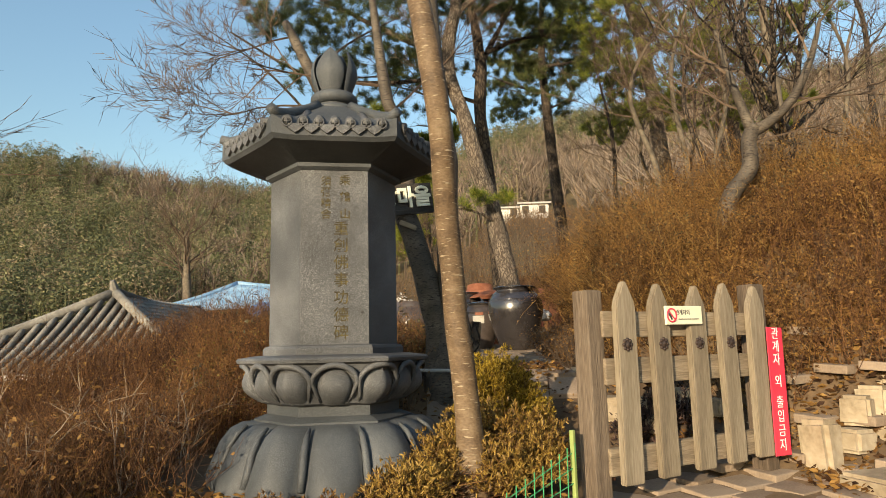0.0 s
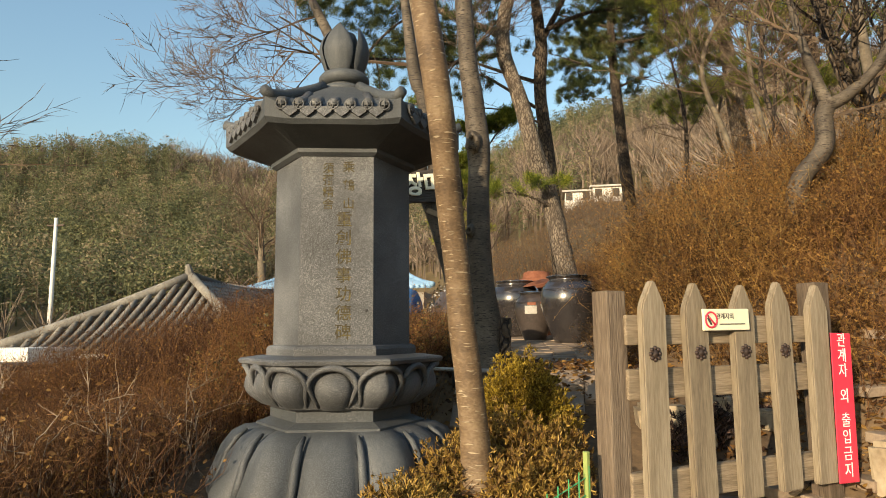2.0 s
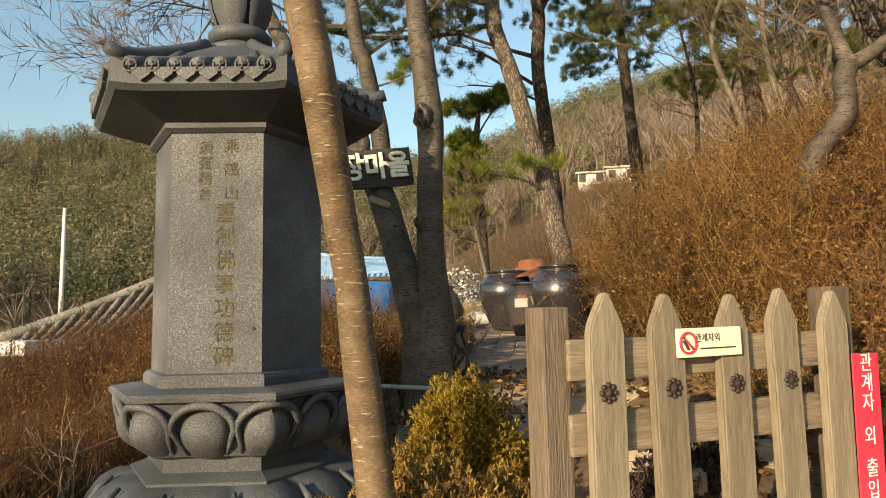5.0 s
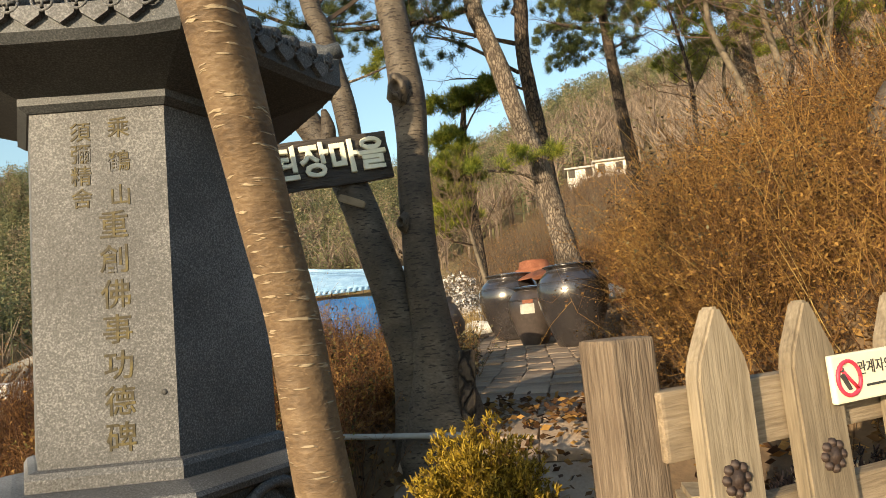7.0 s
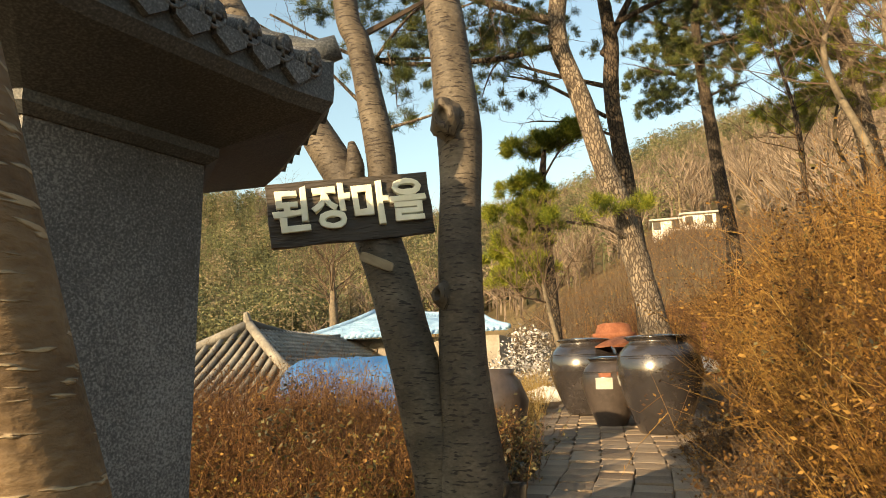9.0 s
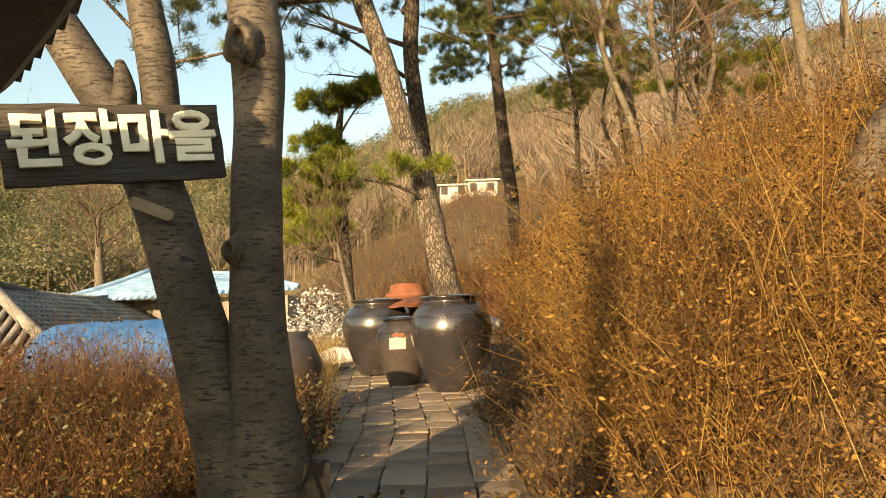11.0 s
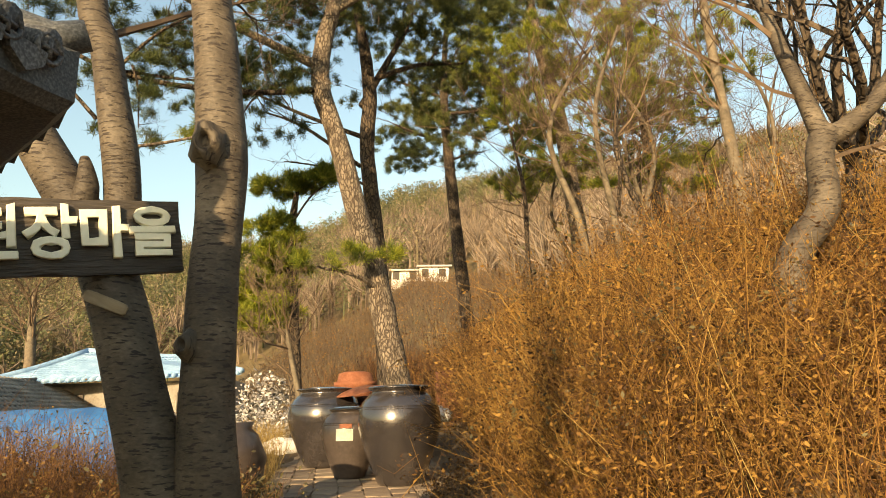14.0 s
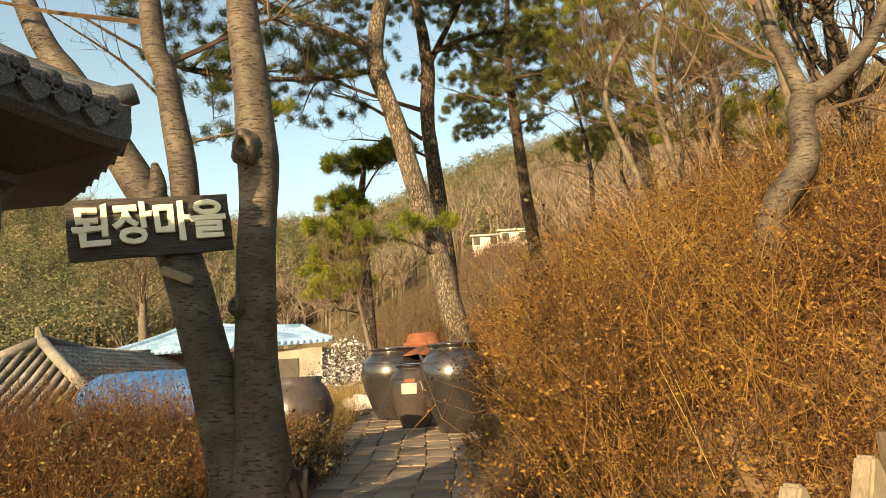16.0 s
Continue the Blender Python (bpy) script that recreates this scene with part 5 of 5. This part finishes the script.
# ---- jars ----
def jar(x, y, R, H, label, material, lid=None, lean=0.0):
    root = thing("onggi_jar", at_land(x, y, 0.0, rng.uniform(0, 360)), label, "jar", "jars beside the way")
    k = lambda r, z: (r * R, z * H)
    prof = [k(0, 0), k(0.52, 0.0), k(0.56, 0.03), k(0.72, 0.2), k(0.90, 0.42), k(0.985, 0.58), k(1.0, 0.66), k(0.97, 0.76), k(0.88, 0.85), k(0.74, 0.92), k(0.66, 0.945), k(0.66, 0.965), k(0.72, 0.98), k(0.73, 0.995), k(0.70, 1.0), k(0.62, 0.99), k(0.60, 0.94), k(0.5, 0.93)]
    body = part("body", lathe(prof, 56), material, root)
    # black disc under the rim stands in for the shade of the hollow
    part("inside", lathe([k(0, 0.90), k(0.6, 0.90), k(0.62, 0.95)], 40), INK_AND_HOLLOW_SHADE, root)
    for z, r in ((0.775, 0.962), (0.80, 0.945)):
        s = Soup()
        tube(s, [((r * R) * math.cos(q), (r * R) * math.sin(q), z * H) for q in np.linspace(0, 2 * math.pi, 49)], [0.004] * 49, 5)
        part("shoulder_ring", s.mesh("ring", True), material, body)
    if lid:
        part("lid", lathe([(0, 0.995 * H + 0.03), (0.3 * R, 0.995 * H + 0.028), (0.72 * R, 0.995 * H + 0.012), (0.78 * R, 0.995 * H), (0.75 * R, 0.99 * H)], 40), lid, root)
    return root


jar(0.75, 9.2, 0.355, 0.79, "large dark glazed earthenware jar with open rim", GLAZE, GLAZE)
j2 = jar(0.31, 9.62, 0.25, 0.60, "smaller brown jar with a torn paper label", GLAZE_MID, GLAZE)
jar(0.02, 10.45, 0.38, 0.76, "large dark glazed earthenware jar with a flat lid", GLAZE, GLAZE)
jar(-0.12, 11.5, 0.30, 0.74, "dark glazed jar standing at the back", GLAZE_MID, GLAZE)
for (lx, lz, sx, sz, m_) in ((0.0, 0.38, 0.075, 0.10, OLDPAPER), (0.012, 0.455, 0.055, 0.035, TERRA)):
    lb = Soup()
    vv = [(lx + (u - 3) / 3 * sx, -math.sqrt(max(0.0, (0.252 + 0.003 * (m_ == TERRA)) ** 2 - (lx + (u - 3) / 3 * sx) ** 2)) - 0.002, lz + s_ * sz / 2) for s_ in (-1, 1) for u in range(7)]
    lb.add(vv, [(u, u + 1, u + 8, u + 7) for u in range(6)])
    lo = part("paper_label", lb, m_, j2, "torn paper label")
    lo.matrix_local = Matrix.Rotation(-j2.rotation_euler.z - radians(8), 4, "Z")
# stacked terracotta lids and basins between the jars
tl = thing("terracotta_basin", pose(0.49, 10.75, 1.0), "orange terracotta basins stacked upside down", "pot")
part("pedestal", lathe([(0.0, 0.0), (0.2, 0.0), (0.26, 0.5), (0.25, 0.62), (0, 0.62)], 32), TERRA, tl)
part("basin", lathe([(0.30, 0.60), (0.31, 0.63), (0.24, 0.70), (0.0, 0.71)], 32), TERRA, tl)
bs_ = thing("terracotta_steamer", pose(0.29, 11.3, 1.12), "round orange terracotta steamer with rim", "pot")
part("body", lathe([(0.0, 0.0), (0.2, 0.0), (0.22, 0.7), (0.25, 0.72), (0.25, 0.76), (0.21, 0.77), (0.19, 0.86), (0.13, 0.88), (0.0, 0.885)], 32), TERRA, bs_)
ld = part("terracotta_lid", lathe([(0.0, 0.05), (0.05, 0.05), (0.14, 0.035), (0.25, 0.01), (0.26, 0.0), (0.245, 0.0), (0.0, 0.03)], 36), TERRA)
ld.parent = tl
ld.matrix_local = pose(-0.1, -0.5, 0.74, 8, -10, 0)
tagged(ld, "wide orange terracotta lid lying tilted")
sk = bmesh.new()
bmesh.ops.create_icosphere(sk, subdivisions=3, radius=1)
for v in sk.verts:
    v.co = Vector((v.co.x * 0.28, v.co.y * 0.18, max(-0.06, v.co.z * 0.13))) * (1 + 0.25 * noise.noise(v.co * 2.3))
so = part("white_sack", sk, BAG)
so.data.shade_smooth()
so.matrix_world = at_land(-0.60, 11.8, 0.05, 20)
tagged(so, "crumpled white plastic sack on the ground", "sack")
sk2 = copy_thing(so, at_land(1.25, 11.6, 0.35, 70))
# rusty drums behind the leaning pine
for x, y, r, h in ((1.75, 14.2, 0.30, 0.85), (2.35, 14.6, 0.30, 0.8)):
    dr = thing("rusty_drum", at_land(x, y, -0.1), "rust-red steel drum among the scrub", "drum", "drums")
    part("body", lathe([(0, 0), (r, 0), (r, h * 0.33), (r + 0.012, h * 0.35), (r, h * 0.37), (r, h * 0.66), (r + 0.012, h * 0.68), (r, h * 0.7), (r, h), (r - 0.02, h), (r - 0.02, h - 0.02), (0, h - 0.02)], 28), mat("rust_red", [(0.10, 0.035, 0.025), (0.20, 0.075, 0.05)], 5, 0.85, 0.3), dr)
stp = thing("wooden_crate", at_land(2.1, 13.6, 0.25, 15), "stacked reddish scrap boards", "boards")
for i in range(5):
    b = part("board", box(0.9, 0.12, 0.03, 0.004, (0, 0.0, 0.0)), TERRA, stp)
    b.matrix_local = pose(0.04 * i, 0.07 * (i % 3), 0.045 * i, 0, 0, (-8, 5, 12, -3, 20)[i])

# blue water tank
bt = thing("blue_water_tank", pose(-1.85, 9.05, 0.68, 0, 0, 0), "big blue plastic water tank lying behind the hedge", "tank")
prof = [(0, -0.78), (0.36, -0.77), (0.43, -0.74), (0.47, -0.66)] + [(0.475 + 0.010 * (i % 2), -0.5 + 0.125 * i) for i in range(9)] + [(0.47, 0.66), (0.43, 0.74), (0.36, 0.77), (0, 0.78)]
tb_ = part("tank", lathe(prof, 44), BLUE, bt)
tb_.matrix_local = Matrix.Translation((0, 0, 0.475)) @ Matrix.Rotation(radians(90), 4, "Y")
br_ = thing("brown_jar", at_land(-0.42, 7.9), "dark brown earthenware jar half hidden by the trunk", "jar")
part("body", lathe([(0, 0), (0.16, 0), (0.26, 0.25), (0.28, 0.38), (0.22, 0.52), (0.18, 0.56), (0.19, 0.6), (0, 0.6)], 36), GLAZE_MID, br_)


# ---- houses ----
def tiled_slope(root, name, a, b, c, d, rows, sag, material, r):
    """A slope of half-round tile rows from the ridge a-b down to the eave d-c."""
    a, b, c, d = (Vector(q) for q in (a, b, c, d))
    s = Soup()
    s.add([tuple(q + Vector((0, 0, -0.06))) for q in (a, b, c, d)], [(0, 1, 2, 3)])
    part(name + "_underlay", s, material, root)
    s = Soup()
    for i in range(rows):
        t = (i + 0.5) / rows
        p, q = a.lerp(b, t), d.lerp(c, t)
        pts = []
        for k in range(9):
            u = k / 8
            w = p.lerp(q, u)
            w.z -= sag * math.sin(math.pi * u)
            pts.append(w)
        tube(s, pts, [r] * 9, 6)
    part(name, s.mesh(name, True), material, root)
    s = Soup()
    courses = max(4, int((d - a).length / 0.32))
    for k in range(1, courses):
        u = k / courses
        dz = Vector((0, 0, r * 0.9 - sag * math.sin(math.pi * u)))
        tube(s, [a.lerp(d, u) + dz, b.lerp(c, u) + dz], [0.035, 0.035], 5)
    part(name + "_courses", s, material, root)


def hip_rows(root, name, peak, left, right, step, sag, material, r):
    """Rows of a hip end, at right angles to its eave, cut off by the hips."""
    peak, left, right = Vector(peak), Vector(left), Vector(right)
    along = (right - left).normalized()
    foot = left + along * (peak - left).dot(along)
    s = Soup()
    n = int((right - left).length / step)
    for i in range(n):
        e = left.lerp(right, (i + 0.5) / n)
        side = (foot - left).length if (e - foot).dot(along) < 0 else (right - foot).length
        k = max(0.03, 1 - (e - foot).length / side)
        top = e + (peak - foot) * k
        tube(s, [e.lerp(top, u / 6) - Vector((0, 0, sag * math.sin(math.pi * u / 6))) for u in range(7)], [r] * 7, 6)
    part(name, s.mesh(name, True), material, root)
    u = Soup().add([tuple(q - Vector((0, 0, 0.07 + sag))) for q in (peak, left, right)], [(0, 1, 2)])
    part(name + "_underlay", u, DARKTILE, root)


hs = thing("tile_roofed_house", pose(0, 0, 0, 0, 0, 1.3), "old house with a grey tiled hip roof", "house", kind="structure")
P, S, F, Q, E2 = (-12.3, 24.0, 3.15), (-12.3, 33.0, 3.15), (-7.7, 20.4, 0.58), (-17.2, 20.4, 0.58), (-7.7, 35.0, 0.58)
hip_rows(hs, "hip_tiles", P, Q, F, 0.36, 0.12, GREYTILE, 0.105)
tiled_slope(hs, "side_tiles", P, S, E2, (-7.7, 21.2, 0.6), 34, 0.12, GREYTILE, 0.105)
for a, b, m_ in ((P, S, DARKTILE), (P, F, GREYTILE), (P, Q, GREYTILE)):
    s = Soup()
    A_, B_ = Vector(a), Vector(b)
    pts = [A_.lerp(B_, k / 8) + Vector((0, 0, 0.14 - (0.30 if m_ == DARKTILE else 0.12) * math.sin(math.pi * k / 8))) for k in range(9)]
    tube(s, pts, [0.17] * 9, 8)
    part("ridge", s.mesh("ridge", True), m_, hs)
s = Soup()
tube(s, [Vector(P) + Vector((0, 0, 0.1)), Vector(P) + Vector((-0.05, -0.15, 0.55))], [0.2, 0.09], 8)
part("ridge_end", s, GREYTILE, hs)
part("wall", box(7.6, 12.4, 3.2, 0, (-12.4, 28.0, -1.1)), PLASTER, hs)
for k in range(3):
    part("window", box(1.2, 0.1, 1.0, 0.02, (-14.6 + 2.3 * k, 21.76, -0.5)), DARKTILE, hs)
s = Soup()
tube(s, [Vector(F) + Vector((0, -0.05, -0.13)), Vector(Q) + Vector((0, -0.05, -0.13))], [0.09, 0.09], 6)
part("gutter", s, PLASTER, hs, "white eave gutter")

bh = thing("blue_roofed_house", pose(0, 0, 0, 0, 0, 1.3), "low house with a pale blue tiled hip roof", "house", kind="structure")
ap_, rt, el_, er, bl = (-11.4, 34, 4.45), (-6.6, 35.5, 4.2), (-14.0, 31.0, 3.05), (-4.6, 32.6, 3.35), (-13.6, 36, 3.1)
tiled_slope(bh, "front_tiles", ap_, rt, er, el_, 34, 0.1, TEALTILE, 0.10)
tiled_slope(bh, "end_tiles", ap_, (-11.45, 34.05, 4.44), el_, bl, 12, 0.1, TEALTILE, 0.10)
for a, b in ((ap_, el_), (ap_, rt), (rt, er)):
    s = Soup()
    A_, B_ = Vector(a), Vector(b)
    tube(s, [A_.lerp(B_, k / 6) + Vector((0, 0, 0.1 - 0.1 * math.sin(math.pi * k / 6))) for k in range(7)], [0.13] * 7, 8)
    part("ridge", s.mesh("ridge", True), TEALTILE, bh)
part("wall", box(8.4, 3.4, 5.0, 0, (-9.3, 34.6, 0.6)), OLDWALL, bh)
for k in range(3):
    part("window", box(1.1, 0.12, 0.9, 0.02, (-11.5 + 2.4 * k, 32.9, 2.2)), DARKTILE, bh)

ls_ = thing("low_shed", pose(-16.6, 19.6, 0), "low white-walled shed below the tiled house", "house", kind="structure")
part("wall", box(3.6, 2.4, 2.6, 0.02, (0, 0, -0.55)), PLASTER, ls_)
part("roof", box(4.2, 1.4, 0.14, 0.02, (0.2, -1.6, 0.20)), DARKTILE, ls_)
for k in range(12):
    s = Soup()
    tube(s, [(-1.8 + 0.34 * k, -0.95, 0.30), (-1.8 + 0.34 * k, -2.3, 0.27)], [0.07, 0.07], 6)
    part("roof_tile_row", s, GREYTILE, ls_)

# pale outbuildings up the valley
for x, y, w, h, lab in ((6.2, 62, 2.6, 1.15, "long white outbuilding in the valley"), (3.65, 62.5, 2.3, 0.9, "low pale shed in the valley")):
    z = 12.75
    ob = thing("outbuilding", FAR_TURN @ pose(x, y, z), lab, "house", "outbuildings")
    part("wall", box(w, 3, h + 1.2, 0.02, (0, 0, h / 2 - 0.6)), PLASTER, ob)
    part("roof", box(w + 0.5, 3.6, 0.16, 0.02, (0, 0, h + 0.06)), CONCRETE, ob)
    for k in range(2):
        part("window", box(0.6, 0.1, 0.7, 0.01, (-0.8 + 1.5 * k, -1.52, h * 0.55)), DARKTILE, ob)
pole = thing("utility_pole", FAR_TURN @ pose(-31.3, 40, -2.0), "pale concrete utility pole", "pole")
part("shaft", lathe([(0, 0), (0.17, 0), (0.11, 10.9), (0, 10.9)], 16), PLASTER, pole)
part("crossarm", box(1.2, 0.1, 0.1, 0.01, (0, 0, 10.4)), IRON, pole)
# heap of white rubble and plastic behind the fork
gen = np.random.default_rng(131)
c = np.stack([gen.uniform(-4.9, -1.5, 7500), gen.uniform(18, 20.5, 7500)], 1)
cz = land(c[:, 0], c[:, 1]) + gen.random(7500) ** 1.8 * (1.05 + 0.45 * np.sin(c[:, 0] * 2.3))
tagged(part("rubble_heap", quads_mesh("rubble", leaves(np.column_stack([c, cz]), 0.05, gen, 0.3)), RUBBLE), "heap of white rubble and plastic scraps", "rubble", kind="stuff")


# ---- woods on the hills ----
def wood(name, label, n, seed, material, kind, keep):
    gen = np.random.default_rng(seed)
    d = np.sqrt(gen.uniform(34 ** 2, 170 ** 2, n))
    a = np.radians(gen.uniform(-50, 50, n))
    x, y = d * np.sin(a), d * np.cos(a)
    k = keep(x, y, d, np.degrees(a), gen)
    x, y, d = x[k], y[k], d[k]
    z = land(x, y)
    n = len(x)
    h = gen.uniform(3.2, 6.4, n)
    out = []
    if kind == "pine":
        m = 170
        u = gen.normal(0, 1, (n, m, 3))
        u /= np.linalg.norm(u, axis=2, keepdims=True)
        t = gen.random((n, m))
        rad = (0.30 * h)[:, None] * np.sqrt(np.clip(1 - ((t - 0.35) / 0.66) ** 2, 0.02, 1)) * gen.uniform(0.55, 1.05, (n, m))
        p = np.stack([x[:, None] + u[..., 0] * rad, y[:, None] + u[..., 1] * rad, z[:, None] + h[:, None] * (0.22 + 0.78 * t)], -1)
        out.append(leaves(p.reshape(-1, 3), 0.16, gen, 0.45))
    else:
        m = 44
        b = np.stack([np.repeat(x, m), np.repeat(y, m), np.repeat(z + h * 0.25, m) + gen.random(n * m) * np.repeat(h, m) * 0.4], 1)
        dv = gen.normal(0, 1, (n * m, 3)) * np.array([0.55, 0.55, 0.3]) + np.array([0, 0, 0.9])
        ln = np.repeat(h, m) * gen.uniform(0.2, 0.42, n * m)
        e = b + dv * ln[:, None]
        sd_ = np.cross(dv, gen.normal(0, 1, dv.shape))
        sd_ /= np.linalg.norm(sd_, axis=1, keepdims=True)
        w = 0.035
        out.append(np.stack([b - sd_ * w, b + sd_ * w, e + sd_ * w * 0.5, e - sd_ * w * 0.5], 1))
    # stems
    b = np.stack([x, y, z - 0.3], 1)
    e = np.stack([x, y, z + h * 0.75], 1)
    for sx in (np.array([1, 0, 0]), np.array([0, 1, 0])):
        out.append(np.stack([b - sx * 0.11, b + sx * 0.11, e + sx * 0.04, e - sx * 0.04], 1))
    return tagged(part(name, quads_mesh(name, np.concatenate(out)), material), label, "woods", kind="stuff")


def patch(x, y):
    return np.sin(x * 0.055 + 1.3) * np.cos(y * 0.045 + 0.4) + 0.5 * np.sin(x * 0.13 + y * 0.11)


house_gap = lambda x, y: ~((x > -26) & (x < 9) & (y < 61)) & ~((x > 0.5) & (x < 9) & (y < 66))
for nw, sw, mw in ((4200, 141, FARPINE), (3000, 143, FARPINE_DARK), (2600, 144, FARPINE_PALE)):
    wood("pine_wood", "dense green pine wood on the hills", nw, sw, mw, "pine", lambda x, y, d, a, g: house_gap(x, y) & ((patch(x, y) + np.interp(a, [-40, -8, 5, 30], [0.9, 0.5, 0.0, -0.7]) + g.normal(0, 0.4, len(x))) > 0.0) & ~((a < -8) & (d < 58)))
wood("bare_wood", "grey-brown leafless wood on the hills", 8000, 142, FARBARE, "bare", lambda x, y, d, a, g: house_gap(x, y) & ((patch(x, y) + np.interp(a, [-40, -8, 5, 30], [0.6, 0.3, -0.1, -0.9]) + g.normal(0, 0.4, len(x))) < 0.15))

# ---- stones by the gate ----
def stone(name, label, x, y, z, sx, sy, sz, rz, seed, cat="stone", group=""):
    bm = box(sx, sy, sz, 0)
    bmesh.ops.bevel(bm, geom=bm.edges[:], offset=min(sx, sy, sz) * 0.16, segments=2, affect="EDGES")
    for v in bm.verts:
        v.co += Vector((noise.noise(v.co * 6 + Vector((seed, 0, 0))), noise.noise(v.co * 6 + Vector((0, seed, 0))), noise.noise(v.co * 6 + Vector((0, 0, seed))))) * min(sx, sy, sz) * 0.10
    ob = part(name, bm, ROCK)
    ob.matrix_world = pose(x, y, z, 0, 0, rz)
    return tagged(ob, label, cat, group)


stone("gate_stone", "pale squared stone block beside the gate post", 2.07, 4.30, 0.43, 0.16, 0.16, 0.28, 36, 1)
for i, (x, y, z, sx, sy, sz, rz) in enumerate(((2.34, 4.05, 0.29, 0.55, 0.3, 0.12, 20), (2.42, 3.72, 0.16, 0.6, 0.32, 0.12, 18), (2.75, 4.25, 0.38, 0.5, 0.3, 0.14, 24))):
    stone("stone_step", "pale rough stone step beside the gate", x, y, z, sx, sy, sz, rz, 3 + i, "step", "stone steps")
for i, (x, y, z, w, h) in enumerate(((2.27, 4.36, 0.45, 0.17, 0.12), (2.45, 4.42, 0.46, 0.16, 0.13), (2.33, 4.42, 0.60, 0.11, 0.15), (2.45, 4.48, 0.63, 0.12, 0.19), (2.62, 4.5, 0.52, 0.2, 0.15), (2.60, 4.56, 0.69, 0.15, 0.17), (2.76, 4.62, 0.72, 0.16, 0.2))):
    stone("wall_stone", "pale rough stone piled along the bank", x, y, z, w, 0.15, h, 30 + 7 * i, 20 + i, "stone", "piled stones")
stone("kerb_slab", "pale slab at the edge of the way", 1.18, 5.35, 0.78, 0.42, 0.3, 0.1, 25, 33)
for i, (x, y, s_) in enumerate(((1.15, 4.75, 0.2), (1.5, 4.85, 0.16), (1.32, 4.6, 0.13), (1.7, 4.75, 0.14))):
    stone("loose_stone", "rough stone lying behind the gate", x, y, float(land(x, y)) + 0.04, s_ * 1.3, s_, s_ * 0.7, 40 * i, 50 + i, "stone", "loose stones")

# green mesh fence in front of the bed
mf = thing("green_mesh_fence", pose(0.71, 3.52, 0.18, 0, 0, 228), "green plastic-coated wire mesh fence", "fence")
for i in range(12):
    s = Soup()
    tube(s, [(0.055 * i, 0, -0.1), (0.055 * i, 0.01, 0.40 - 0.016 * i)], [0.0022, 0.0022], 5)
    part("upright_wire", s, GREENMESH, mf)
for k in range(7):
    s = Soup()
    tube(s, [(0, 0, 0.06 * k), (0.62, 0, 0.06 * k * 0.62 - 0.03)], [0.0022, 0.0022], 5)
    part("cross_wire", s, GREENMESH, mf)
pst = part("edge_board", box(0.018, 0.02, 0.42, 0.004, (0, 0, 0.24)), mat("yellow_green_plastic", [(0.22, 0.28, 0.08), (0.30, 0.36, 0.12)], 5, 0.5, 0.05), mf, "yellow-green plastic upright")
pipe = Soup()
tube(pipe, [(-0.45, 5.12, 0.86), (-0.1, 5.12, 0.84), (0.3, 5.08, 0.83)], [0.012, 0.012, 0.012], 8)
tagged(part("edging_pipe", pipe.mesh("pipe", True), CONCRETE), "pale pipe edging at the foot of the tree", "pipe")
stump = part("short_stake", box(0.07, 0.05, 0.45, 0.01), DARKBARK)
stump.matrix_world = pose(0.285, 5.19, 0.93, 0, 4, 10)
tagged(stump, "short split wooden stake against the tree", "stake")


# ---- paving ----
way = tagged(new("path"), "worn brick path climbing past the jars", "path", kind="structure")
bm = box(0.196, 0.216, 0.05, 0.008, (0, 0, -0.025))
brick = bpy.data.meshes.new("paving_brick")
bm.to_mesh(brick)
bm.free()
brick.materials.append(PAVER)
for i in range(-4, 6):
    for j in range(36):
        x = 0.16 + 0.2 * i + 0.1
        y = 4.95 + 0.222 * j + (0.11 if i % 2 else 0)
        x -= 0.075 * max(0.0, y - 7.5)
        if x > 0.98 + 0.04 * (y - 5) or x < 0.05 - 0.16 * min(1.0, max(0.0, y - 6.2)) - 0.11 * max(0.0, y - 7.2):
            continue
        o = new("brick", brick)
        o.parent = way
        z = float(land(x, y))
        sl = math.degrees(math.atan((float(land(x, y + 0.1)) - float(land(x, y - 0.1))) / 0.2))
        o.matrix_local = pose(x + rng.normal(0, 0.003), y + rng.normal(0, 0.004), z + rng.normal(0, 0.004) + 0.004, sl + rng.normal(0, 0.8), rng.normal(0, 0.8), rng.normal(0, 1.2))
apron = tagged(new("pavement"), "pale irregular paving slabs before the gate", "pavement", kind="structure")
for i in range(9):
    for j in range(6):
        p = GATE @ Vector((-0.15 + 0.24 * i + 0.1 * (j % 2), -0.75 + 0.2 * j, 0))
        o = new("slab", brick)
        o.parent = apron
        o.matrix_local = pose(p.x, p.y, float(land(p.x, p.y)) + 0.012, 4, rng.normal(0, 1.2), GATE_TURN + rng.normal(0, 4)) @ Matrix.Diagonal((1.12, 0.86, 1, 1))
